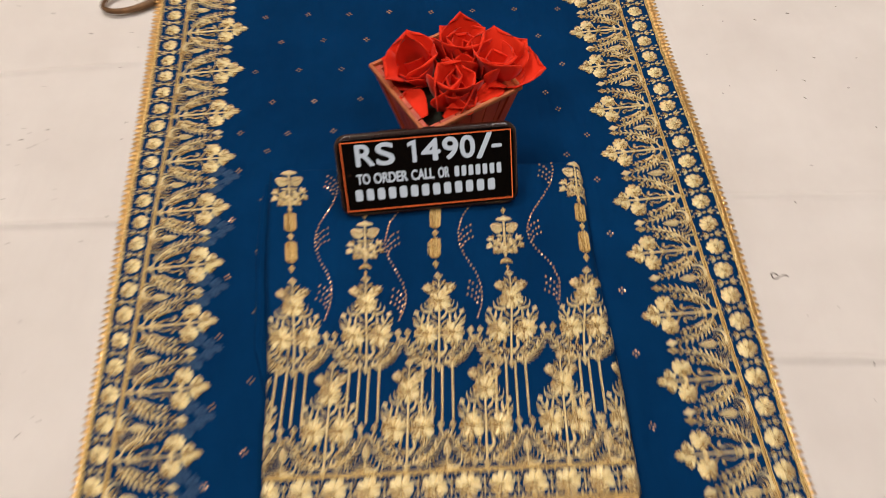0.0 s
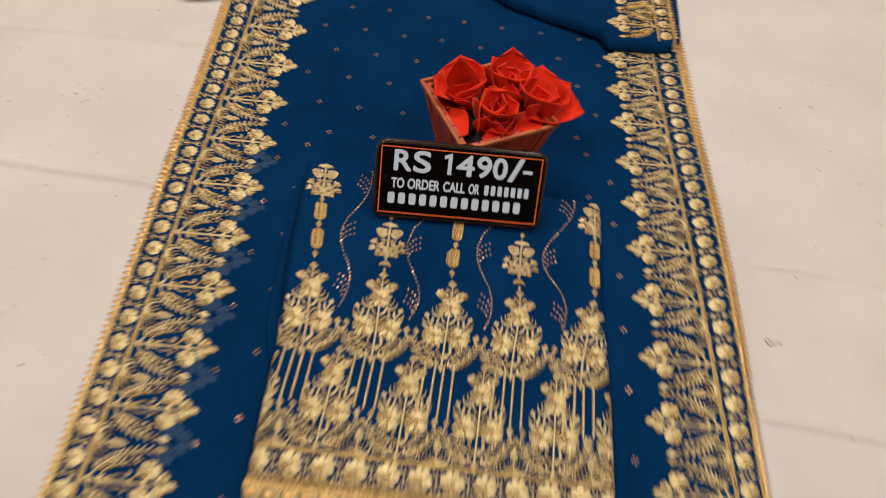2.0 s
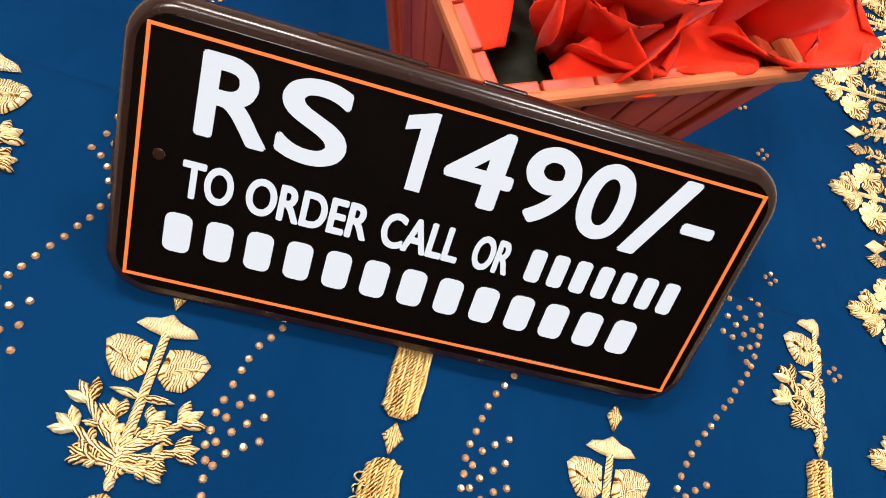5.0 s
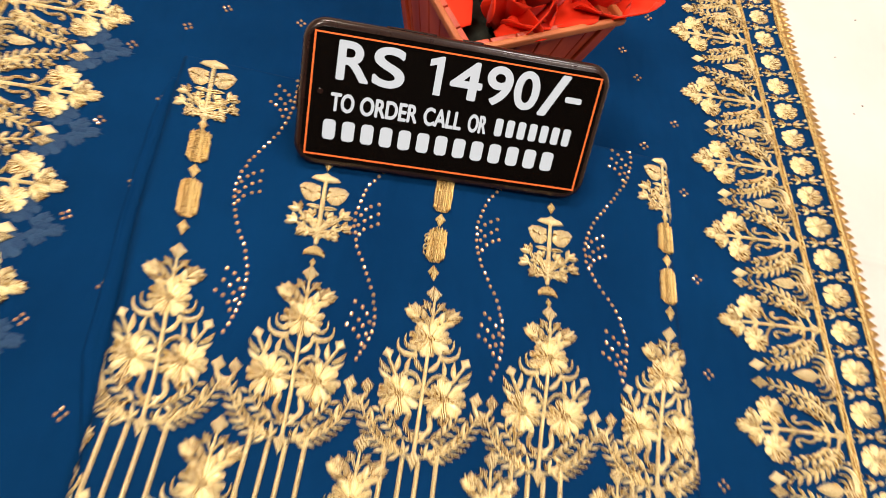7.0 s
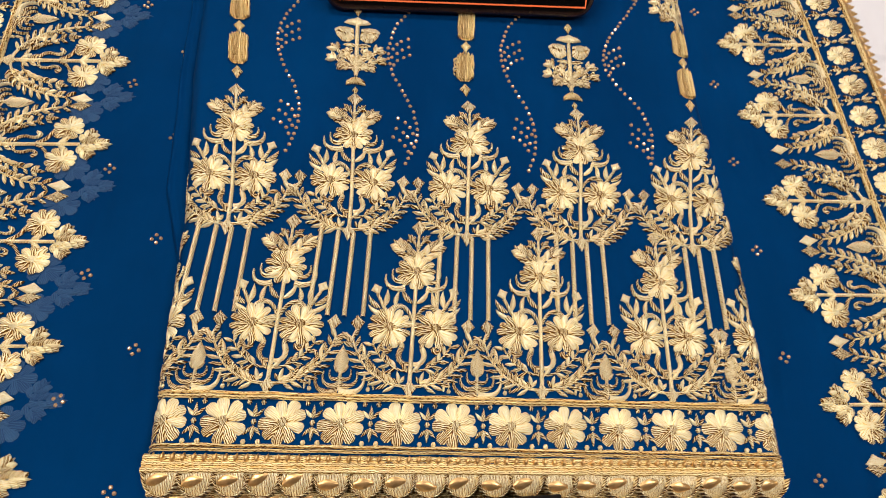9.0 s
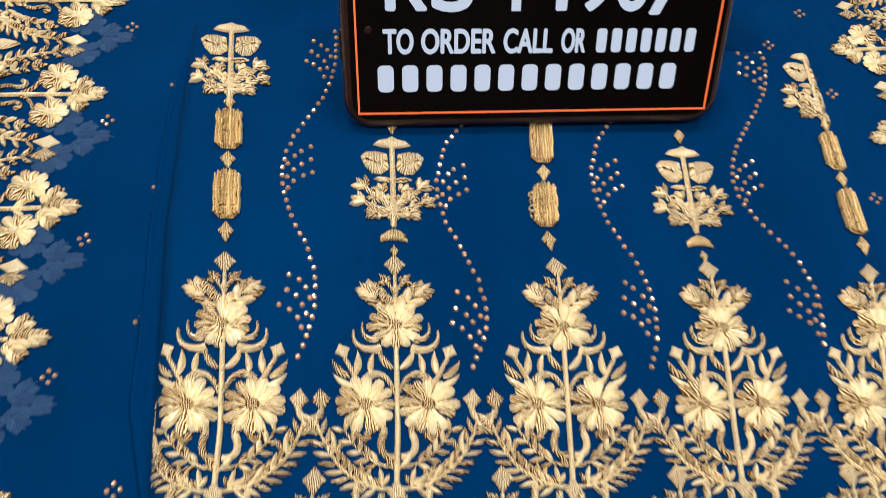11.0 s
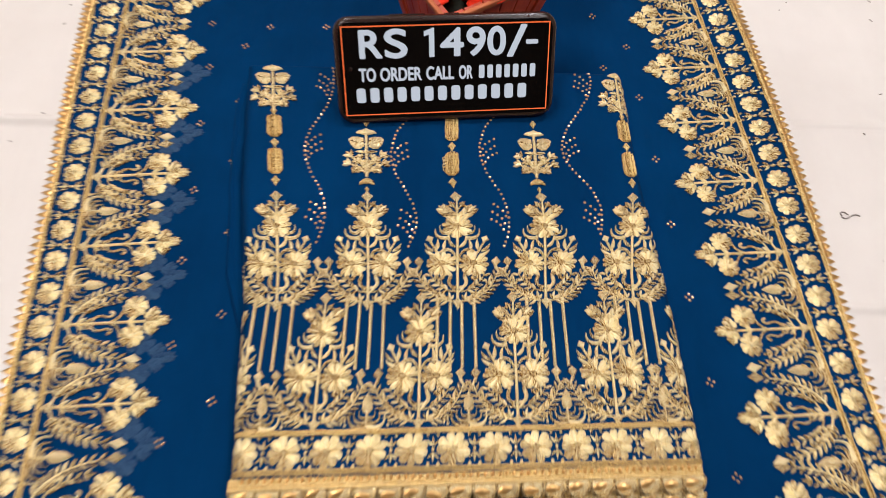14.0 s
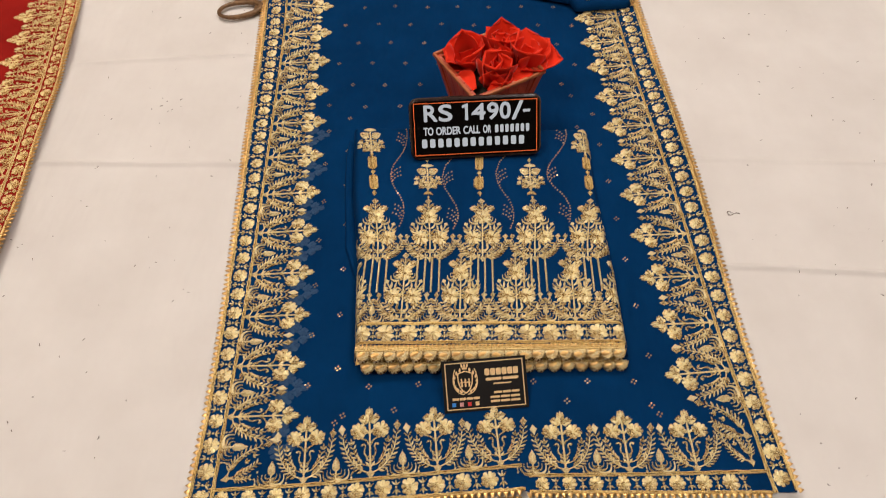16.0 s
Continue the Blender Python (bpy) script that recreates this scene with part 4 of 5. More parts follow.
for k in range(68):
    beads.diamond(-136 + 4.2 * k, 98.9, 2.6, 4.2, 80, 1.2)
tagged(beads.lay("bead_trim", on_shirt(0, 0), FOIL, shirt, "fine trim of shiny gold beads"), kind="stuff")


def scallop_row(name, y0, z0, n, pitch, size, x0, mat_band, mat_shell, drop):
    """A hem band with a row of scalloped shells on its outer side."""
    rnd = random.Random(n)
    for i in range(n):
        x = x0 + pitch * i + rnd.uniform(-0.0008, 0.0008)
        st = Stitch()
        r = size * 1000
        out = [(r * math.cos(radians(q)) * 1.05, r * math.sin(radians(q)) * 1.1) for q in range(180, 361, 15)]
        st.pad(out + [(r * 0.9, 2.5), (-r * 0.9, 2.5)], 1.5, 0.82)
        st.curve((-r, 0.5), (-r * 0.9, -r * 1.5), (r * 0.9, -r * 1.5), (r, 0.5), 1.2, 1.2, 2.3, 11)
        def put(u, v, h, x=x):
            xx, yy = x + u, y0 + 0.05 * (x + 0.13) + v
            return xx, yy, z0 - 0.028 * x + h + (v - 0.002) * drop
        piece = st.lay(name, put, mat_band, shirt)
        f = Stitch()
        f.leaf(-r * 0.75, -r * 0.45 + rnd.uniform(-0.5, 0.5), rnd.uniform(-5, 30), r * 1.35, r * 0.95, 0.55, 6)
        def put2(u, v, h, x=x):
            a, b, c = put(u, v, h, x)
            return a, b, c + 0.0016
        f.lay("shell", put2, mat_shell, piece)


scallop_row("scallop", 0.0860, 0.0255, 20, 0.01385, 0.0072, -0.1235, GOLD, FOIL, 0.45)
scallop_row("scallop", 0.0795, 0.0120, 20, 0.01385, 0.0072, -0.1195, GOLD, FOIL, 0.35)
for up_, back_, z0 in ((0.0035, 0.0, 0.0272), (-0.004, 0.0, 0.0135)):
    for rib in (-2.2, 0.2, 2.6):
        band = Stitch()
        band.line([(-131 + 4 * k, rib + 0.25 * math.sin(k * 1.7 + rib)) for k in range(70)], 2.6, 2.6, 0.7)
        band.lay("hem_band", lambda u, v, h: (u, k_low(u) + up_ + v, z0 - 0.030 * u + h), GOLD_DARK, shirt)


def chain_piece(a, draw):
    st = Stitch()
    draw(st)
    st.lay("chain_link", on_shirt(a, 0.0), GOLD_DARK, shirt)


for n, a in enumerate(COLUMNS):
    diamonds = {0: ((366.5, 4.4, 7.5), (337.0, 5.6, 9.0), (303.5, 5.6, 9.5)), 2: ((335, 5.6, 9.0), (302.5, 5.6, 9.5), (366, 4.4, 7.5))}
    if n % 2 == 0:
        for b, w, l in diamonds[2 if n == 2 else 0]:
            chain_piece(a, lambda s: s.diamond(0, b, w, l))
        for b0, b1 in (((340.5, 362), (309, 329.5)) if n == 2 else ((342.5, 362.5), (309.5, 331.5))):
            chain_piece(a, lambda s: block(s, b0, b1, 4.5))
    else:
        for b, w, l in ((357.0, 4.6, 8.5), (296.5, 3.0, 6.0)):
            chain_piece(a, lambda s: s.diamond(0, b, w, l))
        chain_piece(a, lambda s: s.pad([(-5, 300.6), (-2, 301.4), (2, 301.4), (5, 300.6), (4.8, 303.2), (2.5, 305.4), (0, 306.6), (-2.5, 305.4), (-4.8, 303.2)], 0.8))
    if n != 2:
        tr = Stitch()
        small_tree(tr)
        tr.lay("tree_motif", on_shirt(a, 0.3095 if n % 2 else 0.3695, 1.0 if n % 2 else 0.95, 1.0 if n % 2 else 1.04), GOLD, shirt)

loose = Stitch()
for q in range(4):
    loose.curve((-3.5, 313 + 3.1 * q), (-6.2 - 1.6 * (q % 2), 311.5 + 3.6 * q), (-7.5 + q % 2, 317 + 3 * q), (-3.0, 315.5 + 3 * q), 0.4, 0.4, 1.2, 12)
loose.lay("loose_stitch", on_shirt(-0.0005, 0.0), GOLD, shirt, "loose gold thread ends beside a block")

VINES = (
    ((-0.0990, 0.4080), (-0.0964, 0.3880), (-0.0995, 0.3677), (-0.1080, 0.3530), (-0.1145, 0.3350), (-0.1130, 0.3200), (-0.1050, 0.3035), (-0.0959, 0.2905), (-0.0920, 0.2705), (-0.0933, 0.2580), (-0.0980, 0.2475)),
    ((-0.0400, 0.3585), (-0.0463, 0.3504), (-0.0504, 0.3300), (-0.0495, 0.3166), (-0.0423, 0.3023), (-0.0333, 0.2890), (-0.0282, 0.2700), (-0.0290, 0.2585), (-0.0360, 0.2455)),
    ((0.0275, 0.3660), (0.0207, 0.3570), (0.0157, 0.3360), (0.0161, 0.3240), (0.0227, 0.3093), (0.0310, 0.2975), (0.0372, 0.2780), (0.0368, 0.2640), (0.0310, 0.2500)),
    ((0.1080, 0.4240), (0.1098, 0.4150), (0.1070, 0.3970), (0.1006, 0.3814), (0.0875, 0.3640), (0.0785, 0.3440), (0.0785, 0.3320), (0.0830, 0.3213), (0.0927, 0.3107), (0.1020, 0.2990), (0.1050, 0.2840), (0.1010, 0.2620)),
)
CLUMPS = (((-0.0964, 0.391, -1), (-0.1145, 0.331, 1), (-0.0920, 0.272, -1)), ((-0.0504, 0.327, 1), (-0.0282, 0.268, -1)), ((0.0157, 0.334, 1), (0.0372, 0.276, -1)), ((0.1080, 0.404, -1), (0.0783, 0.339, 1), (0.1045, 0.280, -1)))
FAN = ((11.8, 10.0), (8.2, 7.6), (5.4, 4.8), (12.2, 3.4), (8.8, 1.0), (3.2, 0.7), (13.8, -2.7), (10.0, -4.4), (5.8, -2.0), (6.9, -7.2), (3.8, -5.7), (4.7, -11.1))
v1, f1 = gem(0.00112, 0.0009)
stone = None
for vine, clumps in zip(VINES, CLUMPS):
    p, _ = smooth_curve(vine, 0.0041)
    dots = [tuple(q) for q in p]
    for cx, cy, k in clumps:
        dots += [(cx + k * u * 0.001, cy + v * 0.001) for u, v in FAN]
    for x, y in dots:
        if stone is None:
            stone = ob = link_mesh("rhinestone", v1, f1, STONE, shirt, smooth=False)
        else:
            ob = new("rhinestone", stone.data)
            ob.parent = shirt
        x, y = x + random.uniform(-0.0004, 0.0004), y + random.uniform(-0.0004, 0.0004)
        ob.matrix_basis = pose(x, y, shirt_height(x, y) + 0.0001, random.uniform(-9, 9), random.uniform(-9, 9), random.uniform(0, 45))


# ---------------------------------------------------------------- wooden box with roses
R_FR = Vector((0.086, 0.053, 0)).normalized()
BOX_Z, RIM_Z, RIM_S, BASE_S = 0.0035, 0.088, 0.104, 0.068
planter = thing("planter", "red-stained tapered wooden box holding red cloth roses", "planter", (0.006, 0.4735, BOX_Z))
planter.rotation_euler[2] = math.atan2(R_FR.y, R_FR.x)
HT = RIM_Z - BOX_Z


def quad_board(a, b, c, d, thick, mat, name, bevel=0.0012):
    """A board with the outer face a b c d (seen from outside, counter-clockwise)."""
    bm = bmesh.new()
    p = [Vector(q) for q in (a, b, c, d)]
    n = (p[1] - p[0]).cross(p[3] - p[0]).normalized()
    o = [bm.verts.new(q) for q in p]
    i = [bm.verts.new(q - n * thick) for q in p]
    bm.faces.new(o)
    bm.faces.new(i[::-1])
    for k in range(4):
        bm.faces.new((o[k], i[k], i[(k + 1) % 4], o[(k + 1) % 4]))
    bmesh.ops.recalc_face_normals(bm, faces=bm.faces)
    bmesh.ops.bevel(bm, geom=list(bm.edges), offset=bevel, segments=2, affect="EDGES", profile=0.5)
    return part(name, bm, mat, planter)


hb, hr = BASE_S / 2, RIM_S / 2
for q in range(4):
    c, s = math.cos(q * math.pi / 2), math.sin(q * math.pi / 2)
    turn = lambda x, y, z: (c * x - s * y, s * x + c * y, z)
    N = 6
    for k in range(N):
        t0, t1 = k / N + 0.004, (k + 1) / N - 0.004
        f = lambda t, h: -h + 2 * h * t
        quad_board(turn(f(t0, hb), -hb, 0), turn(f(t1, hb), -hb, 0), turn(f(t1, hr - 0.003), -hr + 0.003, HT - 0.004), turn(f(t0, hr - 0.003), -hr + 0.003, HT - 0.004), 0.005, BOX_WOOD, "board", 0.0007)
    for sx in (-1, 1):
        quad_board(turn(sx * (hb - 0.004) - 0.005, -hb - 0.002, 0), turn(sx * (hb - 0.004) + 0.005, -hb - 0.002, 0), turn(sx * (hr - 0.006) + 0.005, -hr + 0.001, HT - 0.004), turn(sx * (hr - 0.006) - 0.005, -hr + 0.001, HT - 0.004), 0.004, BOX_WOOD, "corner_strip", 0.0008)
    quad_board(turn(-hr - 0.001, -hr - 0.001, HT), turn(hr + 0.001, -hr - 0.001, HT), turn(hr - 0.0028, -hr + 0.0028, HT), turn(-hr + 0.0028, -hr + 0.0028, HT), 0.005, RIM_WOOD, "rim")
part("base", box_bm(BASE_S - 0.008, BASE_S - 0.008, 0.005, pose(0, 0, 0.004)), BOX_WOOD, planter)
bm = bmesh.new()
bmesh.ops.create_grid(bm, x_segments=24, y_segments=24, size=hr - 0.012)
for v in bm.verts:
    v.co.z = HT - 0.022 + 0.006 * noise.noise(v.co * 60)
part("filling", bm, MOSS, planter, "dark mossy filling", True)


def petal(length, width, cup, curl, rnd, ruffle=0.045):
    """A cloth petal that grows along +y from the origin, cupped, with a pointed tip and a wavy rim."""
    bm = bmesh.new()
    n, m = 12, 14
    ph = rnd.uniform(0, 6)
    lean = rnd.uniform(-0.16, 0.16)
    grid = []
    for j in range(m + 1):
        t = j / m
        end = max(0.0, (t - 0.5) / 0.5)
        w = width * (0.24 + 0.76 * math.sin(math.pi * min(1, 0.05 + 0.58 * t))) * math.sqrt(max(0.02, 1 - end ** 3.6))
        row = []
        for i in range(n + 1):
            s = -1 + 2 * i / n
            edge = max(abs(s), t) ** 4
            x = s * w * 0.5 + lean * width * 0.25 * t * t
            y = length * t * (1 + 0.015 * (1 - min(1.0, abs(s - lean * 0.4))) ** 2 * t ** 3 - 0.10 * s * s * t)
            z = cup * (2 * x / width) ** 2 * width * 0.6 * (0.5 + 0.5 * t) + curl * length * t ** 2.4 * (0.7 + 0.3 * math.cos(s * 2))
            z += edge * ruffle * width * 0.5 * (w / width) * math.sin(s * 4.5 + ph + t * 2)
            z += 0.03 * width * noise.noise(Vector((s * 1.5 + ph, t * 2, ph)))
            row.append(bm.verts.new((x, y, z)))
        grid.append(row)
    for j in range(m):
        for i in range(n):
            bm.faces.new((grid[j][i], grid[j][i + 1], grid[j + 1][i + 1], grid[j + 1][i]))
    return bm


def rose(at, size, lean, seed, rings, extra=()):
    """rings: (count, tilt from upright, length, width, cup, curl, first turn)"""
    rnd = random.Random(seed)
    ob = thing("rose", "large red cloth rose bloom in the wooden box", "flower", at, "roses in the box")
    ob.rotation_euler = [radians(a) for a in lean]
    for count, tilt, length, width, cup, curl, start in rings:
        for k in range(count):
            a = start + 360 * k / count + rnd.uniform(-14, 14)
            p = part("petal", petal(length * size * rnd.uniform(0.9, 1.1), width * size * rnd.uniform(0.9, 1.1), cup, curl, rnd), PETAL, ob, smooth=True)
            p.matrix_basis = pose(0, 0, 0, 0, 0, a) @ pose(0, size * 0.05, 0, 90 - tilt + rnd.uniform(-11, 11), 0, 0) @ pose(0, 0, 0, 0, rnd.uniform(-12, 12), 0)
            p.modifiers.new("thickness", "SOLIDIFY").thickness = 0.0007
    for a, tilt, length, width, cup, curl in extra:
        p = part("petal", petal(length * size, width * size, cup, curl, rnd), PETAL, ob, smooth=True)
        p.matrix_basis = pose(0, 0, 0, 0, 0, a) @ pose(0, size * 0.1, 0, 90 - tilt, 0, 0)
        p.modifiers.new("thickness", "SOLIDIFY").thickness = 0.0007
    return ob


WHORL = ((2, 2, 0.80, 0.75, 1.1, -0.04, 0), (2, 10, 1.00, 1.10, 0.8, -0.04, 60), (3, 20, 1.05, 1.30, 0.6, -0.10, 20))
SPREAD = ((2, 8, 0.85, 0.85, 0.9, -0.05, 20), (3, 24, 1.05, 1.20, 0.6, -0.10, 15))
rose((-0.016, 0.488, 0.066), 0.044, (4, -12, 0), 1, SPREAD, ((75, 38, 0.95, 0.95, 0.5, -0.1), (8, 4, 1.35, 0.72, 0.8, 0.1), (140, 46, 0.85, 0.9, 0.5, -0.1), (190, 30, 0.9, 0.8, 0.7, -0.05)))
rose((0.024, 0.498, 0.065), 0.044, (-2, 4, 40), 2, WHORL, ((-30, 14, 1.3, 1.1, 0.5, -0.05), (20, 22, 1.15, 1.0, 0.5, -0.05)))
rose((0.012, 0.458, 0.064), 0.045, (12, 0, 25), 3, WHORL, ((140, 22, 0.95, 0.75, 0.8, 0.05), (200, 34, 0.85, 0.85, 0.6, -0.05)))
rose((0.050, 0.480, 0.070), 0.044, (0, 8, 0), 4, SPREAD, ((-92, 52, 1.15, 1.35, 0.4, -0.10), (-135, 48, 0.85, 1.0, 0.4, -0.10), (-50, 40, 1.1, 1.0, 0.5, -0.1)))
rnd = random.Random(33)
for at, turn_z, tilt, ln, wd, roll in (((0.006, 0.425, 0.081), -58, 6, 0.034, 0.024, 6), ((0.034, 0.443, 0.083), -62, 8, 0.034, 0.022, -8), ((-0.013, 0.428, 0.080), 30, 8, 0.036, 0.026, -6)):
    p = part("loose_petal", petal(ln, wd, 0.35, -0.06, rnd, 0.2), PETAL, None, smooth=True)
    p.matrix_basis = pose(*at, 0, 0, turn_z) @ pose(0, 0, 0, tilt, roll, 0)
    md = p.modifiers.new("thickness", "SOLIDIFY")
    md.thickness = 0.0007
    tagged(p, "loose red cloth petal lying inside the box rim", "petal", "loose petals")

# ---------------------------------------------------------------- phone used as a price board
right = Vector((0.149, 0.015, -0.003)).normalized()
up = Vector((0.001, 0.038, 0.051))
up = (up - right * up.dot(right)).normalized()
out = right.cross(up)
face = Vector((-0.0094, 0.3805, 0.062))
PHONE_M = Matrix((right, up, out)).transposed().to_4x4()
PHONE_M.translation = face
phone = thing("phone", "black mobile phone showing a price, leaning on the wooden box", "phone")
phone.matrix_basis = PHONE_M
PW, PH, PR = 0.1635, 0.0765, 0.0115
rings = []
for k in range(7):
    a = math.pi * k / 6
    g = 0.0024 * (1 - math.sin(a))
    rings.append((rounded_rect(PW - 2 * g, PH - 2 * g, PR - g * 0.5, 8), -0.0043 - 0.0047 * math.cos(a)))
part("case", layered(rings), CASE, phone, "dark brown glossy case", True)
part("screen", layered([(rounded_rect(PW - 0.0070, PH - 0.0075, 0.0080, 8), 0.0002), (rounded_rect(PW - 0.0075, PH - 0.0080, 0.0080, 8), 0.0008)]), GLASS, phone, "black glass screen")
screen = phone.children[-1]
OW, OH = 0.1510, 0.0630
bm = bmesh.new()
for cx, cy, sx, sy in ((0, OH / 2, OW + 0.0008, 0.0008), (0, -OH / 2, OW + 0.0008, 0.0008), (-OW / 2, 0, 0.0008, OH - 0.0008), (OW / 2, 0, 0.0008, OH - 0.0008)):
    b2 = box_bm(sx, sy, 0.0002, pose(cx, cy, 0.0010))
    me = bpy.data.meshes.new("tmp")
    b2.to_mesh(me)
    b2.free()
    bm.from_mesh(me)
    bpy.data.meshes.remove(me)
part("border_line", bm, SCREEN_ORANGE, screen, "thin glowing orange frame line")


def lettering(text, x0, x1, y0, y1, z, mat, parent, weight=0.0003):
    """A word or line in the built-in font, fitted to the box x0..x1, y0..y1."""
    cu = bpy.data.curves.new("text", "FONT")
    cu.body = text
    tmp = bpy.data.objects.new("text", cu)
    scene.collection.objects.link(tmp)
    me = bpy.data.meshes.new_from_object(tmp.evaluated_get(bpy.context.evaluated_depsgraph_get()))
    bpy.data.objects.remove(tmp)
    co = np.array([v.co for v in me.vertices])
    lo, hi = co.min(0), co.max(0)
    d = weight
    verts, faces = [], []
    for n, (dx, dy) in enumerate(((0, 0), (d, 0), (-d, 0), (0, d), (0, -d), (d * 0.7, d * 0.7), (-d * 0.7, d * 0.7), (d * 0.7, -d * 0.7), (-d * 0.7, -d * 0.7))):
        k = len(verts)
        for v in me.vertices:
            verts.append((x0 + d + (v.co.x - lo[0]) / (hi[0] - lo[0]) * (x1 - x0 - 2 * d) + dx, y0 + d + (v.co.y - lo[1]) / (hi[1] - lo[1]) * (y1 - y0 - 2 * d) + dy, z + n * 0.000006))
        faces += [tuple(k + i for i in q.vertices) for q in me.polygons]
    bpy.data.meshes.remove(me)
    return link_mesh("text", verts, faces, mat, parent, smooth=False)


def bars(x0, x1, y0, y1, z, n, mat, parent, gap=0.22, thin=1.0):
    w = (x1 - x0) / n
    for k in range(n):
        cx = x0 + (k + 0.5) * w
        part("print_bar", layered([(rounded_rect(w * (1 - gap), (y1 - y0) * thin, min(w * (1 - gap), (y1 - y0) * thin) * 0.3, 3), 0.0), (rounded_rect(w * (1 - gap), (y1 - y0) * thin, min(w * (1 - gap), (y1 - y0) * thin) * 0.3, 3), 0.0001)], pose(cx, (y0 + y1) / 2, z)), mat, parent)


GLYPHS = (("R", -63.6, -46.8, 9.2, 29.2), ("S", -45.4, -28.6, 8.8, 29.6), ("4", -5.0, 12.4, 9.2, 29.4), ("9", 14.2, 28.4, 8.9, 29.6), ("0", 29.6, 43.4, 8.9, 29.6), ("/", 44.2, 59.0, 7.6, 30.4), ("-", 58.2, 67.4, 16.4, 19.6))
for glyph, gx0, gx1, gy0, gy1 in GLYPHS:
    lettering(glyph, gx0 * 0.001, gx1 * 0.001, gy0 * 0.001, gy1 * 0.001, 0.0010, SCREEN_WHITE, screen, 0.0007)
part("text", layered([([(-0.0092, 0.0092), (-0.0092, 0.0294), (-0.0104, 0.0294), (-0.0166, 0.0272), (-0.0166, 0.0237), (-0.0130, 0.0249), (-0.0130, 0.0092)], 0.0010), ([(-0.0092, 0.0092), (-0.0092, 0.0294), (-0.0104, 0.0294), (-0.0166, 0.0272), (-0.0166, 0.0237), (-0.0130, 0.0249), (-0.0130, 0.0092)], 0.0011)]), SCREEN_WHITE, screen)
for word, gx0, gx1 in (("TO", -64.8, -52.4), ("ORDER", -49.4, -18.8), ("CALL", -15.6, 5.2), ("OR", 8.6, 19.0)):
    lettering(word, gx0 * 0.001, gx1 * 0.001, -0.0074, 0.0026, 0.0010, SCREEN_WHITE, screen, 0.00035)
bars(0.0225, 0.0672, -0.0072, 0.0024, 0.0010, 7, SCREEN_WHITE, screen, 0.34)
bars(-0.0690, 0.0615, -0.0226, -0.0118, 0.0010, 13, SCREEN_WHITE, screen, 0.34)
part("camera_hole", layered([(rounded_rect(0.0030, 0.0030, 0.0015, 5), 0.0008), (rounded_rect(0.0026, 0.0026, 0.0013, 5), 0.0011)], pose(-0.0705, 0.002, 0)), CASE, screen, "small round lens hole")
for cx, ln in ((-0.028, 0.026), (0.004, 0.011)):
    part("button", box_bm(ln, 0.0016, 0.0022, pose(cx, PH / 2 - 0.0002, -0.0040), 0.0005), CASE, phone)
part("button", box_bm(0.0016, 0.012, 0.0022, pose(-PW / 2 + 0.0002, -0.004, -0.0040), 0.0005), CASE, phone)

# ---------------------------------------------------------------- shop card
cr = Vector((0.085, 0.0095, 0.0)).normalized()
cu_ = Vector((-0.005, 0.0445, 0.0265))
cu_ = (cu_ - cr * cu_.dot(cr)).normalized()
CARD_M = Matrix((cr, cu_, cr.cross(cu_))).transposed().to_4x4()
CARD_M.translation = Vector((0.002, 0.0605, 0.0190))
card = thing("shop_card", "black visiting card printed in gold, propped against the shirt's hem", "card")
card.matrix_basis = CARD_M
CW, CH = 0.0850, 0.0515
part("stock", layered([(rounded_rect(CW, CH, 0.0008, 2), -0.0006), (rounded_rect(CW, CH, 0.0008, 2), 0.0)]), CARD_BLACK, card)
for cx, cy, sx, sy in ((0, 0.0228, 0.079, 0.0010), (0, -0.0228, 0.079, 0.0010), (-0.0390, 0, 0.0010, 0.0446), (0.0390, 0, 0.0010, 0.0446)):
    part("frame_line", box_bm(sx, sy, 0.0002, pose(cx, cy, 0.0001)), CARD_GOLD, card)
crest = Stitch()
crest.curve((-6, 8), (-6.5, -2), (-4, -6), (0, -9), 1.0, 1.0, 0.1, 12)
crest.curve((6, 8), (6.5, -2), (4, -6), (0, -9), 1.0, 1.0, 0.1, 12)
crest.line([(-6, 8), (0, 10), (6, 8)], 1.0, 1.0, 0.1)
crest.line([(-2, 12.5), (0, 12.2), (2, 12.5)], 1.6, 1.6, 0.1)
for k in (-1, 0, 1):
    crest.leaf(k * 1.8, 13, 90 - k * 14, 4.2, 1.6, 0.1)
    crest.line([(k * 3.2, -3.5), (k * 3.0, 0), (k * 3.2, 3.5)], 1.4, 1.2, 0.1)
crest.line([(-4.4, 0.2), (0, 0.5), (4.4, 0.2)], 0.8, 0.8, 0.1)
for k in (-1, 1):
    crest.curve((k * 1.5, -10), (k * 11, -9), (k * 12, 4), (k * 8, 12), 0.8, 0.6, 0.1, 12)
    for q in range(7):
        a = radians(-70 + 22 * q)
        crest.leaf(k * 9.2 * math.cos(a), 0.5 + 9.8 * math.sin(a), 90 - k * (40 - 8 * q), 4.0, 1.8, 0.1)
crest.lay("crest", lambda u, v, h: (u * 1.2 - 0.0195, v * 1.15 + 0.0030, h + 0.0002), CARD_GOLD, card, "gold printed shield crest with crown and laurel")
bars(0.0000, 0.0345, 0.0085, 0.0155, 0.0001, 6, CARD_GOLD, card, 0.12)
bars(0.0005, 0.0345, 0.0035, 0.0062, 0.0001, 2, CARD_GOLD, card, 0.06)
bars(0.0060, 0.0290, -0.0005, 0.0008, 0.0001, 1, CARD_GOLD, card)
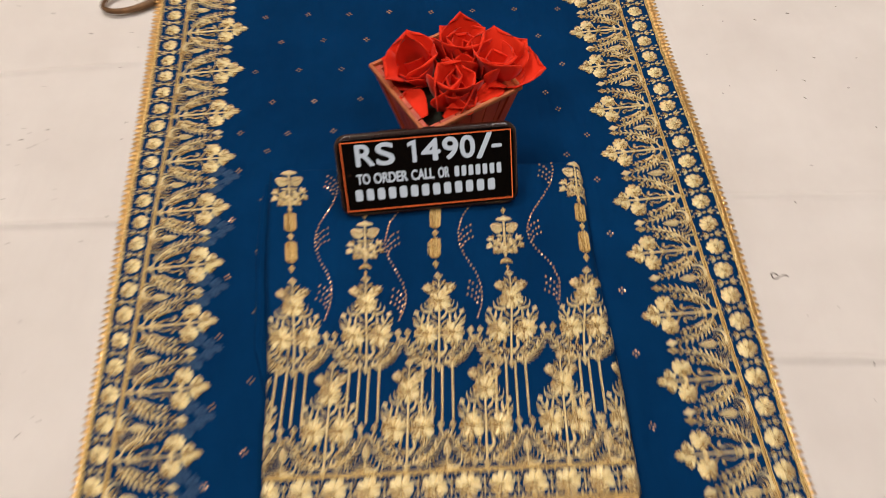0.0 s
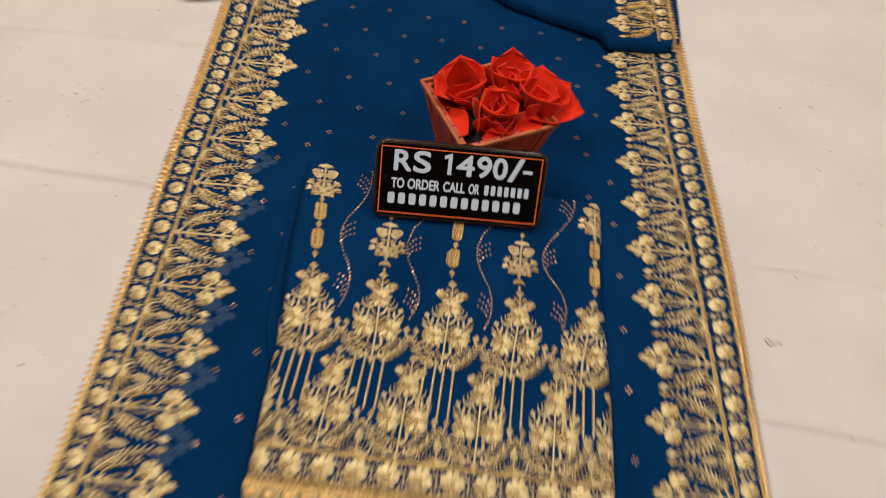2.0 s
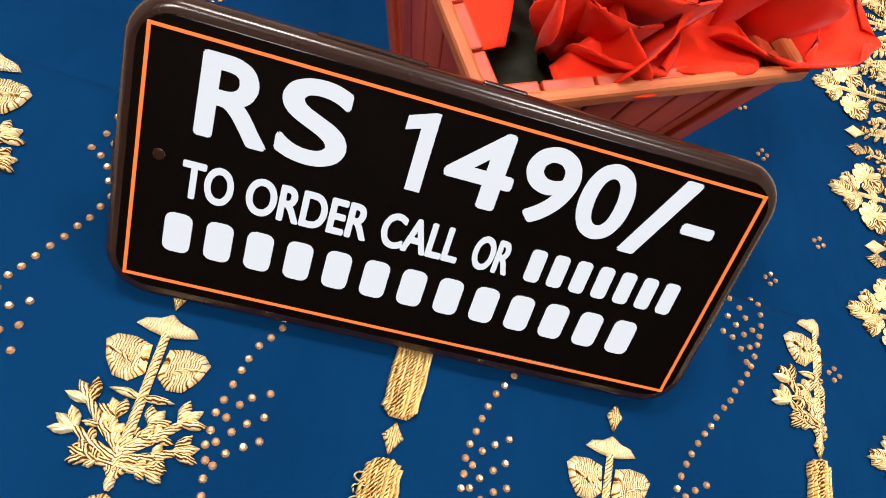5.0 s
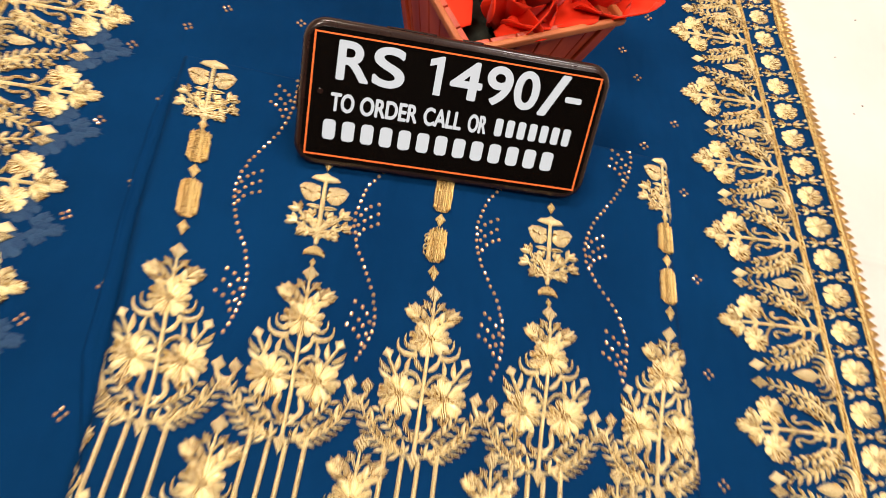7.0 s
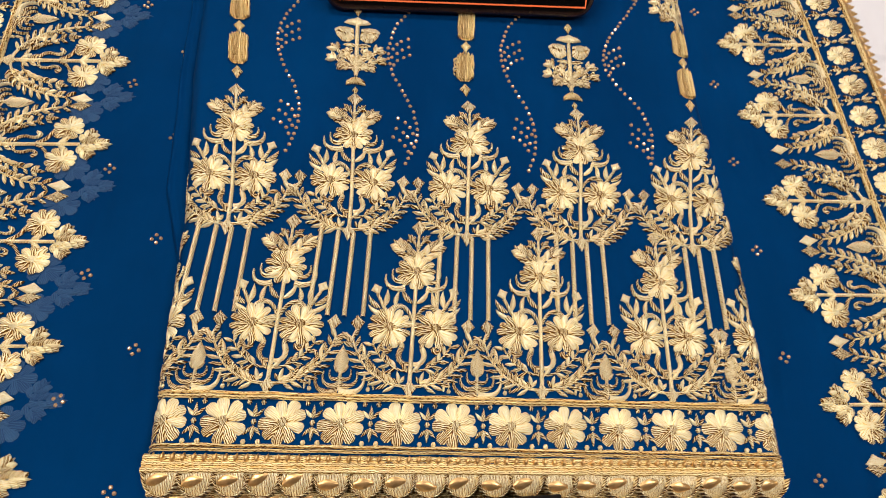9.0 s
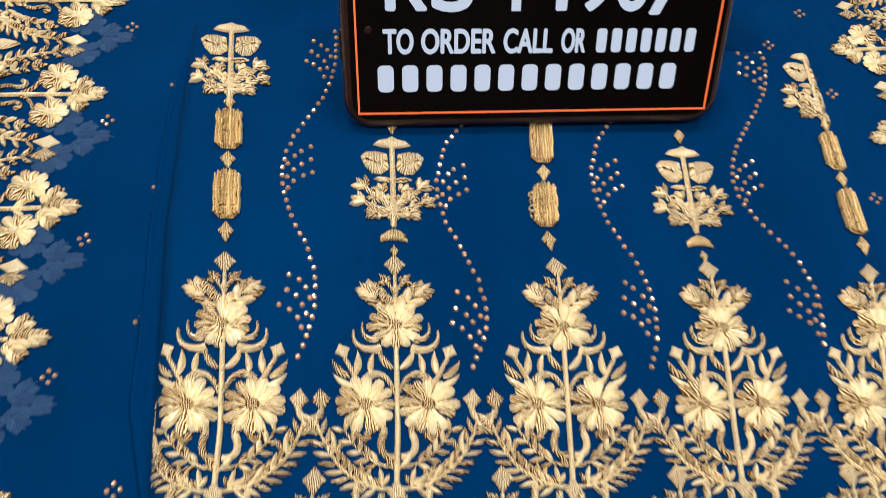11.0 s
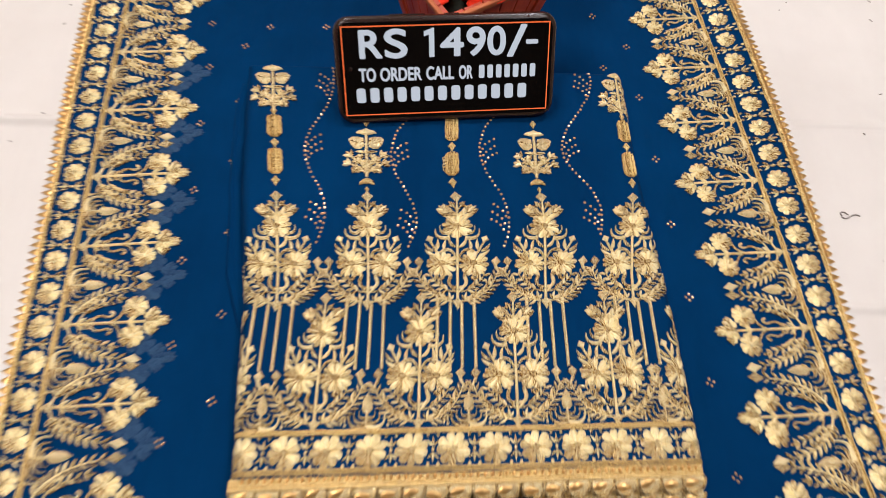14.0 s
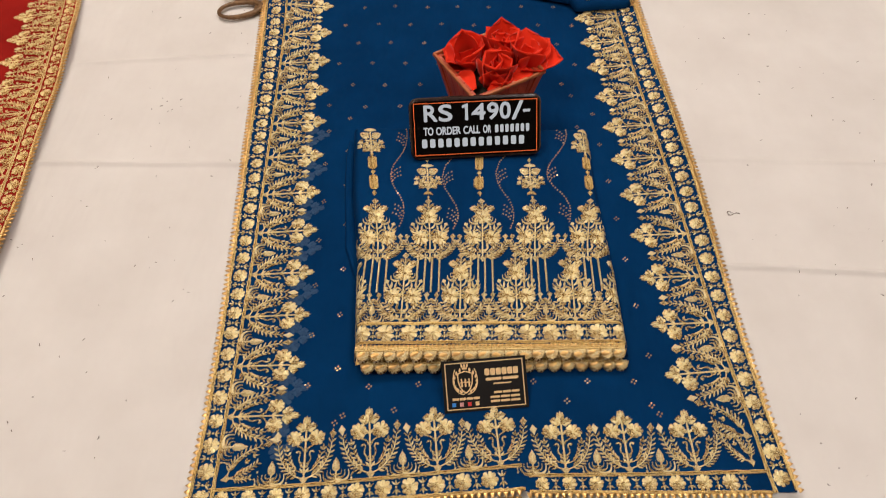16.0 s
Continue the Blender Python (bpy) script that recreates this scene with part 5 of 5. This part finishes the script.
for yy, x0 in ((-0.0085, 0.008), (-0.0130, 0.004), (-0.0172, 0.004)):
    bars(x0, 0.0345, yy - 0.0011, yy + 0.0011, 0.0001, 3, CARD_GOLD, card, 0.08)
bars(-0.0340, -0.0060, -0.0140, -0.0115, 0.0001, 4, CARD_GOLD, card, 0.08)
for k, mat in enumerate((CARD_BLUE, CARD_PINK, CARD_RED, CARD_GOLD)):
    part("print_square", box_bm(0.0038, 0.0038, 0.0002, pose(-0.0325 + 0.0078 * k, -0.0182, 0.0001)), mat, card)


# ---------------------------------------------------------------- scissors
def tube(points, radii, n=10, flat=1.0):
    bm = bmesh.new()
    rings = []
    m = len(points)
    for i, p in enumerate(points):
        p = Vector(p)
        t = (Vector(points[(i + 1) % m]) - Vector(points[i - 1])).normalized()
        side = t.cross(Vector((0, 0, 1))).normalized()
        r = radii[i]
        rings.append([bm.verts.new(p + side * r * math.cos(a) + Vector((0, 0, 1)) * r * flat * math.sin(a)) for a in (2 * math.pi * k / n for k in range(n))])
    for i in range(m):
        a, b = rings[i], rings[(i + 1) % m]
        for k in range(n):
            bm.faces.new((a[k], a[(k + 1) % n], b[(k + 1) % n], b[k]))
    bmesh.ops.recalc_face_normals(bm, faces=bm.faces)
    return bm


scissors = thing("scissors", "old bronze-painted tailor's scissors lying half under the scarf", "scissors", (-0.392, 0.703, -0.001))
for cx, cy, ax, ay, turn_z in ((0.0, 0.0, 0.034, 0.019, 14), (-0.004, 0.052, 0.036, 0.021, 4)):
    pts, rad = [], []
    for k in range(32):
        a = 2 * math.pi * k / 32
        pts.append((ax * math.cos(a) * (1 + 0.12 * math.cos(a)), ay * math.sin(a), 0.0055))
        rad.append(0.0042 + 0.0012 * math.cos(a * 1))
    m = pose(cx, cy, 0, 0, 0, turn_z)
    part("handle", tube([m @ Vector(p) for p in pts], rad, 10, 0.9), BRONZE, scissors, smooth=True)
for y0, y1 in ((0.006, 0.030), (0.052, 0.022)):
    bm = layered([([(0.026, y0 - 0.006), (0.060, (y0 + y1) / 2 - 0.006), (0.110, y1 - 0.007), (0.110, y1 + 0.005), (0.060, (y0 + y1) / 2 + 0.005), (0.026, y0 + 0.005)], 0.0028), ([(0.026, y0 - 0.006), (0.060, (y0 + y1) / 2 - 0.006), (0.110, y1 - 0.007), (0.110, y1 + 0.005), (0.060, (y0 + y1) / 2 + 0.005), (0.026, y0 + 0.005)], 0.0065)])
    part("shank", bm, BRONZE, scissors)
